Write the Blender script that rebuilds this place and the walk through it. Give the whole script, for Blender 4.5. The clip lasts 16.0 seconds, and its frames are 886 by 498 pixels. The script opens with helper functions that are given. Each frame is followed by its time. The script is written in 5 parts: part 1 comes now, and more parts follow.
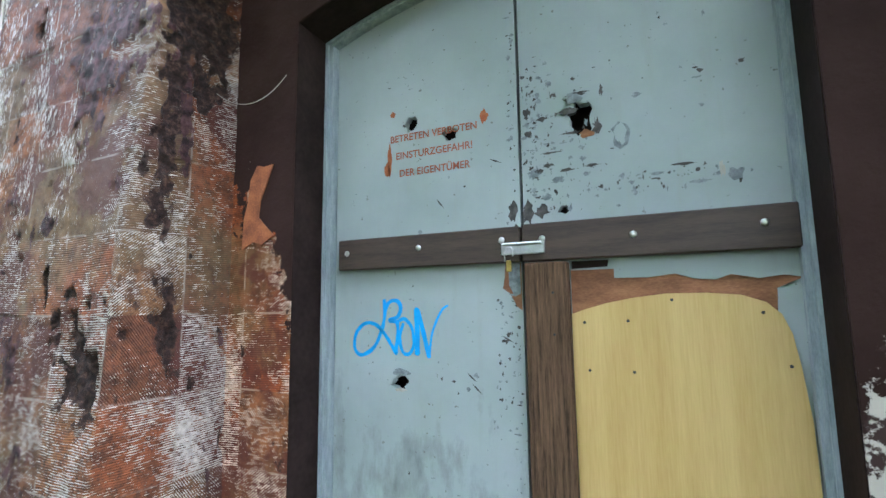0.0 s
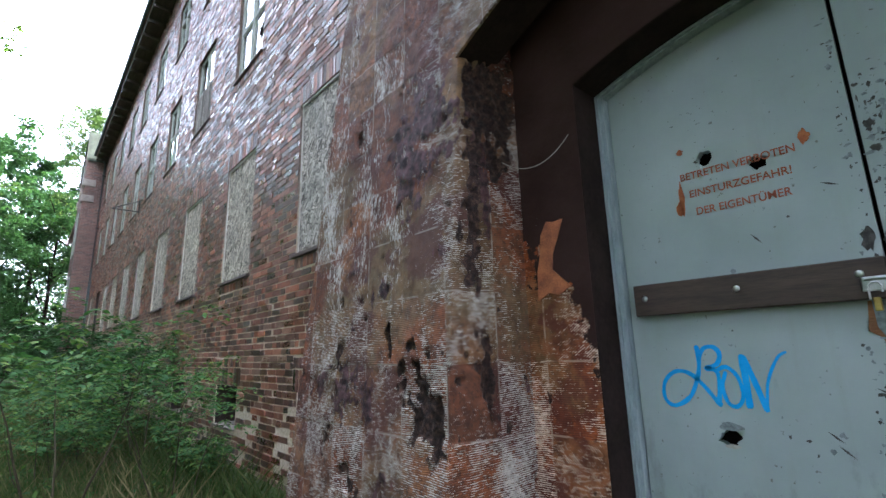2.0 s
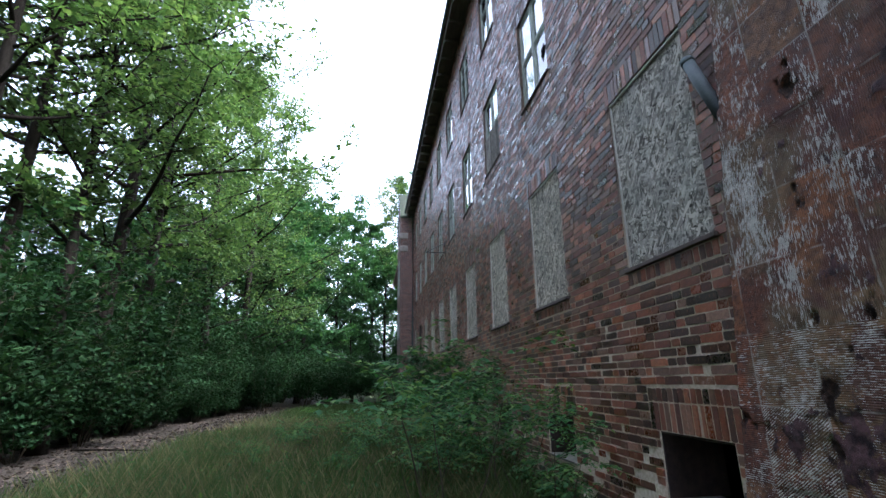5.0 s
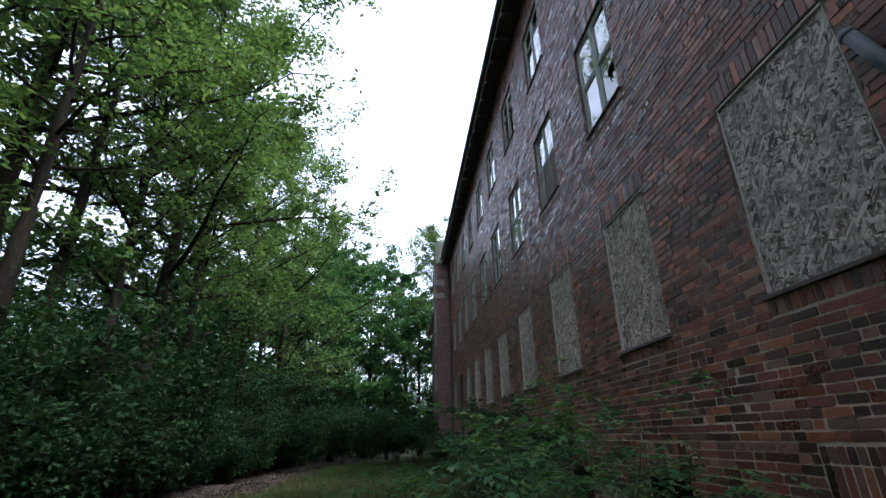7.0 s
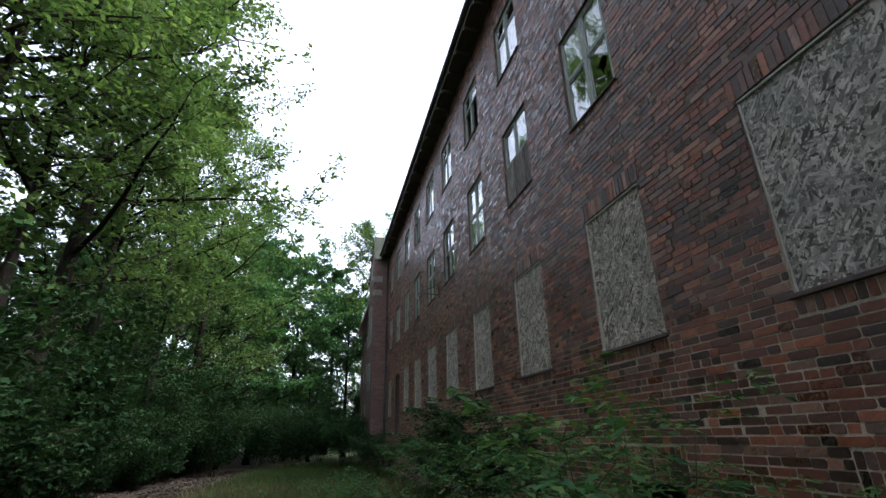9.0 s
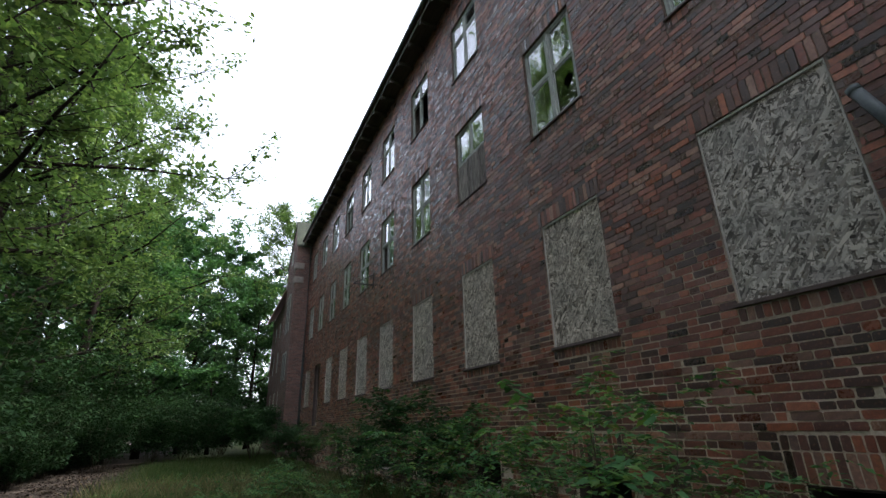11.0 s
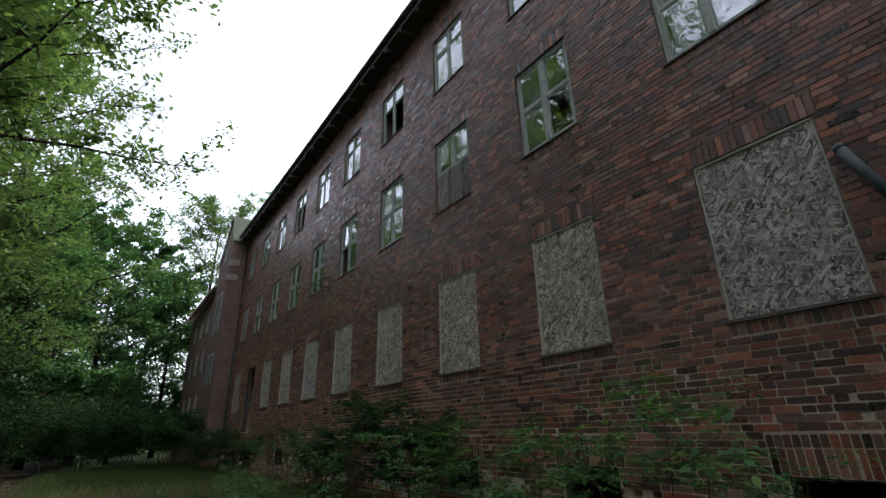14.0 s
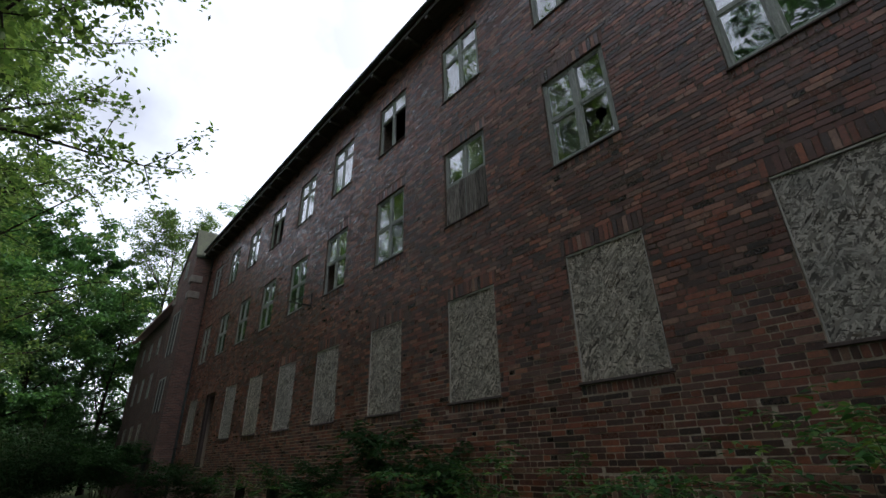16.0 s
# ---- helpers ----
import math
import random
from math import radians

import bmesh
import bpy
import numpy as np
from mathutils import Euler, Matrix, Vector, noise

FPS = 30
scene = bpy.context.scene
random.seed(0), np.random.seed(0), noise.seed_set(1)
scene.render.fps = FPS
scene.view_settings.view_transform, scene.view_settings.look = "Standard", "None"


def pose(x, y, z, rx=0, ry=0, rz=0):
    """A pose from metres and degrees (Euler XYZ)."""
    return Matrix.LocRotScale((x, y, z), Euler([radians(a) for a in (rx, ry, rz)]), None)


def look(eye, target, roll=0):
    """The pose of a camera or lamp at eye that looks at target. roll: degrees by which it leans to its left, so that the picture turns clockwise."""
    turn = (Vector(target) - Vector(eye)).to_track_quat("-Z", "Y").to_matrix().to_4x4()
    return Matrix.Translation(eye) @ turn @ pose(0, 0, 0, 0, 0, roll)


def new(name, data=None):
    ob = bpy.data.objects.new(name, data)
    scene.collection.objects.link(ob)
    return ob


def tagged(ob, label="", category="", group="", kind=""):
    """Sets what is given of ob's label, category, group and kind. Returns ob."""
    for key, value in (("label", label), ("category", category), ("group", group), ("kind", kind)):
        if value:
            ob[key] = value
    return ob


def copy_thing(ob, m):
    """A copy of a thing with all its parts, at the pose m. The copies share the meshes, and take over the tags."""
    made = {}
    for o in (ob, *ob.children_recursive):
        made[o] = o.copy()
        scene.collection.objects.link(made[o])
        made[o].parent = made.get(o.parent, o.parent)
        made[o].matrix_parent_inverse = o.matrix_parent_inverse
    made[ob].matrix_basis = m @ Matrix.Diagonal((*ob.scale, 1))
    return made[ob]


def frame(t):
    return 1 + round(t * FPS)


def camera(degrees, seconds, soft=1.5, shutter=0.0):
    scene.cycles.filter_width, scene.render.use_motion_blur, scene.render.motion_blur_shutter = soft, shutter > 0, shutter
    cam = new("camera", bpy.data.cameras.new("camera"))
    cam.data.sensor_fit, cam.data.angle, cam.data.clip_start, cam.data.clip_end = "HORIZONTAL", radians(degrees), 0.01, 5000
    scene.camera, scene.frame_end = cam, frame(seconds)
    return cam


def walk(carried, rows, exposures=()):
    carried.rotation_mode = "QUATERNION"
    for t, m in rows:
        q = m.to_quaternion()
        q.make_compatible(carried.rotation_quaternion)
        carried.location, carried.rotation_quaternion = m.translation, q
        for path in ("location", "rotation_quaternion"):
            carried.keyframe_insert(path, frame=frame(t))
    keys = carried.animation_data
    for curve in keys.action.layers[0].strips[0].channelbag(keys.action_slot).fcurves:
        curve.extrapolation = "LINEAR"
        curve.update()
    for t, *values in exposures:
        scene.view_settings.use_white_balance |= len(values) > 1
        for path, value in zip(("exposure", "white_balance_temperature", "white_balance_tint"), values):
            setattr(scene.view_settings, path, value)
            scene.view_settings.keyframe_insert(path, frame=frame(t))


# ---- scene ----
cam = camera(87.0, 16.0)
PATH = [
    (0, (0.195, -0.025, 1.46), (-0.628, 1.782, 1.702), -0.7),
    (0.5, (0.121, -0.084, 1.482), (-0.898, 1.615, 1.761), -0.9),
    (1, (0.042, -0.16, 1.501), (-1.148, 1.413, 1.833), -1.5),
    (1.5, (-0.018, -0.237, 1.503), (-1.348, 1.207, 1.89), -1.6),
    (2, (-0.084, -0.316, 1.496), (-1.545, 0.982, 1.922), -1.6),
    (2.5, (-0.159, -0.399, 1.47), (-1.767, 0.698, 1.928), -1.4),
    (3, (-0.247, -0.436, 1.451), (-1.992, 0.418, 1.923), -1.3),
    (3.5, (-0.406, -0.428, 1.471), (-2.251, 0.186, 1.937), -1.4),
    (4, (-0.551, -0.441, 1.515), (-2.442, 0.016, 1.98), -1.5),
    (4.5, (-0.699, -0.538, 1.529), (-2.605, -0.182, 2.021), -1.1),
    (5, (-0.864, -0.671, 1.565), (-2.767, -0.379, 2.109), -1.0),
    (7.3, (-1.83, -1.166, 1.589), (-3.672, -1.007, 2.351), -1.5),
    (7.5, (-1.938, -1.175, 1.59), (-3.782, -1.027, 2.35), -1.6),
    (8, (-2.146, -1.326, 1.602), (-3.995, -1.166, 2.349), -1.8),
    (8.5, (-2.303, -1.523, 1.587), (-4.152, -1.323, 2.322), -1.6),
    (9, (-2.397, -1.749, 1.634), (-4.195, -1.285, 2.378), -1.4),
    (9.5, (-2.36, -1.996, 1.655), (-4.129, -1.405, 2.377), -1.7),
    (10, (-2.391, -2.186, 1.692), (-4.139, -1.512, 2.391), -1.8),
    (12.3, (-2.663, -3.074, 1.581), (-4.288, -2.149, 2.29), -1.4),
    (12.5, (-2.696, -3.166, 1.598), (-4.315, -2.226, 2.303), -1.3),
    (13, (-2.732, -3.365, 1.603), (-4.315, -2.368, 2.311), -1.4),
    (13.5, (-2.758, -3.527, 1.608), (-4.307, -2.483, 2.322), -1.6),
    (14, (-2.894, -3.632, 1.603), (-4.415, -2.552, 2.323), -1.6),
    (14.5, (-3.198, -3.78, 1.615), (-4.691, -2.666, 2.344), -1.1),
    (15, (-3.488, -3.833, 1.637), (-4.945, -2.683, 2.382), -1.3),
    (15.5, (-3.843, -3.84, 1.652), (-5.26, -2.669, 2.438), -1.5),
    (16, (-4.24, -3.904, 1.656), (-5.621, -2.722, 2.49), -1.2),
]
EXPOSURES = [(0.0, 5.15, 5800, 14), (1.0, 4.8, 5800, 15.5), (2.0, 4.2, 5750, 14.5), (3.5, 3.7, 5550, 14), (5.0, 3.2, 5400, 14), (7.5, 2.3, 5650, 14), (10.0, 2.55, 6000, 14), (12.5, 2.4, 6150, 14), (14.5, 2.15, 6150, 13), (16.0, 1.75, 6250, 12.5)]
walk(cam, [(t, look(eye, target, roll)) for t, eye, target, roll in PATH], EXPOSURES)

# ---- world: overcast sky, one weak wide sun ----
world = bpy.data.worlds.new("sky")
scene.world = world
world.use_nodes = True
wt = world.node_tree
wt.nodes.clear()
w_out = wt.nodes.new("ShaderNodeOutputWorld")
w_bg = wt.nodes.new("ShaderNodeBackground")
w_sky = wt.nodes.new("ShaderNodeTexSky")
w_sky.sky_type = 'NISHITA'
w_sky.sun_disc = False
w_sky.sun_elevation, w_sky.sun_rotation = radians(52), radians(22)
w_sky.dust_density, w_sky.air_density, w_sky.ozone_density = 6.0, 1.0, 1.0
w_hsv = wt.nodes.new("ShaderNodeHueSaturation")
w_hsv.inputs["Saturation"].default_value = 0.36
w_tc = wt.nodes.new("ShaderNodeTexCoord")
w_noise = wt.nodes.new("ShaderNodeTexNoise")
w_noise.inputs["Scale"].default_value, w_noise.inputs["Detail"].default_value = 2.6, 6.0
w_map = wt.nodes.new("ShaderNodeMapRange")
w_map.inputs["From Min"].default_value, w_map.inputs["From Max"].default_value = 0.35, 0.65
w_map.inputs["To Min"].default_value, w_map.inputs["To Max"].default_value = 0.65, 1.35
w_mul = wt.nodes.new("ShaderNodeMixRGB")
w_mul.blend_type = 'MULTIPLY'
w_mul.inputs[0].default_value = 1.0
wt.links.new(w_sky.outputs[0], w_hsv.inputs["Color"])
wt.links.new(w_tc.outputs["Generated"], w_noise.inputs["Vector"])
wt.links.new(w_noise.outputs[0], w_map.inputs["Value"])
wt.links.new(w_hsv.outputs[0], w_mul.inputs[1])
wt.links.new(w_map.outputs[0], w_mul.inputs[2])
wt.links.new(w_mul.outputs[0], w_bg.inputs["Color"])
wt.links.new(w_bg.outputs[0], w_out.inputs["Surface"])
w_bg.inputs["Strength"].default_value = 0.15
sun = new("sun", bpy.data.lights.new("sun", 'SUN'))
sun.data.energy, sun.data.angle, sun.data.color = 0.6, radians(25), (1.0, 0.97, 0.92)
sun.matrix_world = look((0, 0, 60), (-14, -34, 0))

# ---- materials ----


class Mat:
    """A node material with a principled shader and short ways to add nodes."""

    def __init__(self, name, rough=0.8, metal=0.0, spec=0.5):
        self.m = bpy.data.materials.new(name)
        self.m.use_nodes = True
        self.t = self.m.node_tree
        self.b = self.t.nodes["Principled BSDF"]
        self.b.inputs["Roughness"].default_value = rough
        self.b.inputs["Metallic"].default_value = metal
        self.b.inputs["Specular IOR Level"].default_value = spec
        self.co = self.t.nodes.new("ShaderNodeTexCoord").outputs["Object"]

    def node(self, kind, **ins):
        n = self.t.nodes.new(kind)
        for key, v in ins.items():
            self.put(n.inputs[key.replace("_", " ")], v)
        return n

    def put(self, socket, v):
        if isinstance(v, bpy.types.NodeSocket):
            self.t.links.new(v, socket)
        else:
            socket.default_value = v

    def noise(self, scale, detail=4.0, vec=None, rough=0.55, distortion=0.0):
        return self.node("ShaderNodeTexNoise", Vector=vec or self.co, Scale=scale, Detail=detail, Roughness=rough, Distortion=distortion).outputs[0]

    def stretch(self, x, y, z, vec=None):
        n = self.node("ShaderNodeMapping", Vector=vec or self.co)
        n.inputs["Scale"].default_value = (x, y, z)
        return n.outputs[0]

    def ramp(self, fac, *stops):
        n = self.node("ShaderNodeValToRGB", Fac=fac)
        e = n.color_ramp.elements
        while len(e) < len(stops):
            e.new(0.5)
        for el, (p, c) in zip(e, stops):
            el.position = p
            el.color = (*c, 1) if not isinstance(c, float) else (c, c, c, 1)
        return n.outputs[0]

    def mix(self, fac, a, b, mode='MIX'):
        n = self.t.nodes.new("ShaderNodeMixRGB")
        n.blend_type = mode
        for s, v in zip(n.inputs, (fac, a, b)):
            self.put(s, (*v, 1) if isinstance(v, tuple) and len(v) == 3 else v)
        return n.outputs[0]

    def math(self, op, a, b=0.0, c=0.0, clamp=False):
        n = self.t.nodes.new("ShaderNodeMath")
        n.operation, n.use_clamp = op, clamp
        for s, v in zip(n.inputs, (a, b, c)):
            self.put(s, v)
        return n.outputs[0]

    def step(self, v, lo, hi):
        return self.node("ShaderNodeMapRange", Value=v, From_Min=lo, From_Max=hi).outputs[0]

    def bump(self, height, strength=0.4, dist=0.01):
        self.t.links.new(self.node("ShaderNodeBump", Height=height, Strength=strength, Distance=dist).outputs[0], self.b.inputs["Normal"])

    def colour(self, c):
        self.put(self.b.inputs["Base Color"], (*c, 1) if isinstance(c, tuple) else c)
        return self

    def rough(self, v):
        self.put(self.b.inputs["Roughness"], v)
        return self


def simple(name, c1, c2, scale=8.0, rough=0.8, metal=0.0, bump=0.25, dist=0.004, spec=0.5, stretch=None):
    """Two tones of one colour mixed at two scales, with fine relief."""
    k = Mat(name, rough, metal, spec)
    v = k.stretch(*stretch) if stretch else k.co
    n1, n2 = k.noise(scale, 6, v), k.noise(scale * 9, 3, v)
    f = k.math('ADD', k.math('MULTIPLY', n1, 0.65), k.math('MULTIPLY', n2, 0.35))
    k.colour(k.ramp(f, (0.35, c1), (0.65, c2)))
    k.bump(f, bump, dist)
    return k.m


def brick_material(name, islands, lime=0.0):
    k = Mat(name, 0.5, 0.0, 0.8)
    if islands:
        rnd = k.t.nodes.new("ShaderNodeNewGeometry").outputs["Random Per Island"]
    else:
        rnd = k.t.nodes.new("ShaderNodeObjectInfo").outputs["Random"]
    base = k.ramp(rnd, (0.0, (0.01, 0.006, 0.005)), (0.11, (0.05, 0.02, 0.013)), (0.22, (0.2, 0.062, 0.031)), (0.33, (0.022, 0.012, 0.009)), (0.42, (0.12, 0.043, 0.025)), (0.5, (0.25, 0.08, 0.038)),
                  (0.59, (0.045, 0.022, 0.017)), (0.68, (0.15, 0.052, 0.03)), (0.76, (0.33, 0.115, 0.055)), (0.83, (0.28, 0.18, 0.135)), (0.9, (0.07, 0.032, 0.022)), (0.96, (0.2, 0.12, 0.09)), (1.0, (0.014, 0.009, 0.008)))
    big = k.noise(0.7, 5)
    fine = k.noise(35, 5)
    grit = k.noise(160, 2)
    c = k.mix(k.step(k.noise(24, 7, None, 0.7), 0.42, 0.6), k.mix(0.4, base, (0.03, 0.02, 0.017)), base)
    c = k.mix(k.math('MULTIPLY', k.step(fine, 0.56, 0.66), 0.35), c, (0.22, 0.13, 0.085))
    c = k.mix(k.math('MULTIPLY', k.step(big, 0.5, 0.75), 0.25), c, (0.045, 0.028, 0.022))
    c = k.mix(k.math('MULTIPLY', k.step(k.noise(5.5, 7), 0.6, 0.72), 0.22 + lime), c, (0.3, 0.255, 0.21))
    k.colour(k.mix(1.0, c, (1.22, 1.04, 0.92), 'MULTIPLY'))
    k.rough(k.math('ADD', k.math('MULTIPLY_ADD', k.math('FRACT', k.math('MULTIPLY', rnd, 7.13)), 0.42, 0.1), k.math('MULTIPLY', fine, 0.3)))
    k.bump(k.math('ADD', fine, k.math('MULTIPLY', grit, 0.5)), 0.5, 0.004)
    return k.m


M = {}
M["brick"] = brick_material("brick", True)
M["brick_single"] = brick_material("brick_single", False)
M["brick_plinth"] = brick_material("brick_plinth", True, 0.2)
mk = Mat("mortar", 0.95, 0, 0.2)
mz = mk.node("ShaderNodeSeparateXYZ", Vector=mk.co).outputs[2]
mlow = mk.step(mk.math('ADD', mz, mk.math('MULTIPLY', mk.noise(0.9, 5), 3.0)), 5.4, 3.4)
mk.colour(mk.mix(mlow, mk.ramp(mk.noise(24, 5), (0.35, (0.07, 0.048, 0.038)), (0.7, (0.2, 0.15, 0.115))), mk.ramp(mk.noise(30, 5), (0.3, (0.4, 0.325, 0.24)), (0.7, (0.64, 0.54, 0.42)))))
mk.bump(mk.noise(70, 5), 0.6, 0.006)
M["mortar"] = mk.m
# far walls: bricks too small to tell apart
fk = Mat("far_brick", 0.8, 0, 0.3)
fs = fk.node("ShaderNodeSeparateXYZ", Vector=fk.co)
fb = fk.node("ShaderNodeTexBrick", Vector=fk.node("ShaderNodeCombineXYZ", X=fk.math('ADD', fs.outputs[0], fs.outputs[1]), Y=fs.outputs[2]).outputs[0], Scale=1.0)
for key, v in (("Mortar Size", 0.006), ("Brick Width", 0.26), ("Row Height", 0.077), ("Color1", (0.17, 0.085, 0.065, 1)), ("Color2", (0.08, 0.05, 0.045, 1)), ("Mortar", (0.24, 0.2, 0.17, 1))):
    fb.inputs[key].default_value = v
fk.colour(fk.mix(fk.math('MULTIPLY', fk.step(fk.noise(0.8, 6), 0.45, 0.7), 0.6), fb.outputs[0], (0.09, 0.06, 0.05)))
M["far_brick"] = fk.m
M["sandstone"] = simple("sandstone", (0.14, 0.12, 0.1), (0.27, 0.235, 0.2), 3)
# brick lining coloured near black for the shade inside the vents
M["vent_brick_shaded"] = simple("vent_brick_shaded", (0.016, 0.011, 0.01), (0.055, 0.032, 0.026), 14, bump=0.6, dist=0.01)
# inner surfaces, the gloom of unlit rooms put into their colour
M["interior_unlit"] = simple("interior_unlit", (0.035, 0.032, 0.03), (0.075, 0.07, 0.06), 2)
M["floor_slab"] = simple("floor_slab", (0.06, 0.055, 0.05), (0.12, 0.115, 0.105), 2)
M["roof"] = simple("roof", (0.1, 0.05, 0.04), (0.2, 0.1, 0.07), 6)
M["moss"] = simple("moss", (0.01, 0.016, 0.006), (0.03, 0.04, 0.016), 5, bump=0.6, dist=0.02)
M["eave_wood"] = simple("eave_wood", (0.03, 0.026, 0.022), (0.075, 0.062, 0.05), 4, stretch=(0.3, 3, 3))
M["zinc"] = simple("zinc", (0.045, 0.055, 0.055), (0.1, 0.12, 0.12), 7, rough=0.65, metal=0.1)
M["iron"] = simple("iron", (0.02, 0.02, 0.02), (0.05, 0.045, 0.04), 12, rough=0.7)
M["steel"] = simple("steel", (0.45, 0.46, 0.46), (0.65, 0.66, 0.66), 30, rough=0.3, metal=1.0, bump=0.1)
M["brass"] = simple("brass", (0.5, 0.36, 0.1), (0.7, 0.52, 0.18), 30, rough=0.3, metal=1.0, bump=0.1)
M["frame_paint"] = simple("frame_paint", (0.2, 0.215, 0.185), (0.4, 0.42, 0.37), 6, rough=0.7, stretch=(5, 5, 1))
M["sill"] = simple("sill", (0.06, 0.045, 0.04), (0.12, 0.085, 0.07), 9)
gp = Mat("grey_plank", 0.85, 0, 0.3)
gpr = gp.t.nodes.new("ShaderNodeObjectInfo").outputs["Random"]
gpc = gp.ramp(gp.noise(5, 7, gp.stretch(14, 14, 1)), (0.4, (0.025, 0.02, 0.017)), (0.56, (0.17, 0.15, 0.125)))
gp.colour(gp.mix(gp.math('MULTIPLY', gpr, 0.7), gpc, gp.ramp(gp.noise(6, 6, gp.stretch(10, 10, 0.6)), (0.4, (0.1, 0.085, 0.07)), (0.58, (0.5, 0.45, 0.39)))))
gp.bump(gp.noise(6, 7, gp.stretch(14, 14, 1)), 0.7, 0.006)
M["grey_plank"] = gp.m
M["batten"] = simple("batten", (0.33, 0.31, 0.26), (0.5, 0.47, 0.41), 9)
M["bark"] = simple("bark", (0.006, 0.005, 0.0035), (0.02, 0.016, 0.012), 5, spec=0.06, stretch=(4, 4, 0.8), bump=0.9, dist=0.03)
M["twig"] = simple("twig", (0.03, 0.024, 0.015), (0.08, 0.065, 0.04), 12, spec=0.15)
# clear old glass, slightly wavy
gk = Mat("window_glass", 0.02, 0, 0.6)
gk.colour((0.85, 0.9, 0.88))
gk.b.inputs["Transmission Weight"].default_value = 1.0
gk.b.inputs["IOR"].default_value = 2.9
gk.bump(gk.noise(3.0, 0.3), 0.3, 0.012)
M["glass"] = gk.m
# weathered chipboard with large grey flakes
ok = Mat("chipboard", 0.85, 0, 0.3)
oseed = ok.math('MULTIPLY', ok.t.nodes.new("ShaderNodeObjectInfo").outputs["Random"], 37.0)
oshift = ok.t.nodes.new("ShaderNodeVectorMath")
ok.put(oshift.inputs[0], ok.co)
ok.put(oshift.inputs[1], ok.node("ShaderNodeCombineXYZ", X=oseed, Z=oseed).outputs[0])
ok.co = oshift.outputs[0]
on = ok.node("ShaderNodeTexNoise", Vector=ok.co, Scale=30.0, Detail=2.0)
layers = []
for turn, off, fl_a, fl_b in ((66, 0.0, 11, 36), (-42, 3.1, 16, 52), (104, 7.7, 9, 34), (24, 5.2, 18, 60), (-68, 9.4, 10, 40), (82, 11.3, 14, 56), (-15, 14.6, 13, 44), (48, 17.1, 9, 46)):
    mapped = ok.t.nodes.new("ShaderNodeVectorMath")
    mapped.operation = 'MULTIPLY_ADD'
    ok.put(mapped.inputs[0], on.outputs["Color"])
    mapped.inputs[1].default_value = (0.025, 0.025, 0.025)
    ok.put(mapped.inputs[2], ok.co)
    rot = ok.node("ShaderNodeMapping", Vector=mapped.outputs[0])
    rot.inputs["Location"].default_value = (off, 0, off)
    rot.inputs["Rotation"].default_value = (0, radians(turn), 0)
    flat = ok.node("ShaderNodeMapping", Vector=rot.outputs[0])
    flat.inputs["Scale"].default_value = (fl_a, 0.01, fl_b)
    v = ok.node("ShaderNodeTexVoronoi", Vector=flat.outputs[0], Scale=1.0)
    layers.append(ok.node("ShaderNodeSeparateColor", Color=v.outputs["Color"]))
tone, lift = layers[0].outputs[0], layers[0].outputs[1]
for lay_ in layers[1:]:
    over = ok.math('GREATER_THAN', lay_.outputs[2], 0.73)
    tone = ok.mix(over, tone, lay_.outputs[0])
    lift = ok.mix(over, lift, lay_.outputs[1])
oc = ok.ramp(tone, (0.0, (0.045, 0.04, 0.034)), (0.2, (0.17, 0.162, 0.145)), (0.55, (0.34, 0.328, 0.3)), (0.88, (0.62, 0.595, 0.54)), (1.0, (0.1, 0.085, 0.062)))
oc = ok.mix(ok.math('MULTIPLY', ok.step(ok.noise(2.5, 6), 0.47, 0.6), 0.35), oc, (0.15, 0.16, 0.155))
oc = ok.mix(ok.math('MULTIPLY', ok.step(ok.noise(16, 5), 0.6, 0.64), 0.3), oc, (0.06, 0.06, 0.055))
oc = ok.mix(ok.math('FRACT', oseed), ok.mix(1.0, oc, (0.95, 0.9, 0.84), 'MULTIPLY'), ok.mix(1.0, oc, (1.06, 0.95, 0.8), 'MULTIPLY'))
ok.colour(oc)
ok.bump(lift, 0.6, 0.008)
M["chipboard"] = ok.m


def leaf_material(name, c1, c2, c3, trans=0.34, spec=0.14):
    k = Mat(name, 0.6, 0, spec)
    rnd = k.t.nodes.new("ShaderNodeNewGeometry").outputs["Random Per Island"]
    big = k.noise(0.45, 3)
    f = k.math('ADD', k.math('MULTIPLY', rnd, 0.55), k.math('MULTIPLY', big, 0.5))
    c = k.ramp(f, (0.2, c1), (0.55, c2), (0.9, c3))
    k.colour(c)
    tr = k.node("ShaderNodeBsdfTranslucent", Color=k.mix(1.0, c, (1.2, 1.3, 0.72), 'MULTIPLY'))
    mx = k.node("ShaderNodeMixShader", Fac=trans)
    k.t.links.new(k.b.outputs[0], mx.inputs[1])
    k.t.links.new(tr.outputs[0], mx.inputs[2])
    k.t.links.new(mx.outputs[0], k.t.nodes["Material Output"].inputs["Surface"])
    return k.m


M["leaf"] = leaf_material("leaf", (0.027, 0.052, 0.018), (0.055, 0.094, 0.032), (0.105, 0.145, 0.047), 0.42, 0.1)
M["leaf_dark"] = leaf_material("leaf_dark", (0.016, 0.041, 0.017), (0.028, 0.069, 0.026), (0.051, 0.105, 0.036), 0.4, 0.08)
# undergrowth leaves: shade under the trees put into a darker green
M["leaf_under_shaded"] = leaf_material("leaf_under_shaded", (0.009, 0.022, 0.009), (0.015, 0.036, 0.014), (0.029, 0.057, 0.02), 0.28, 0.03)
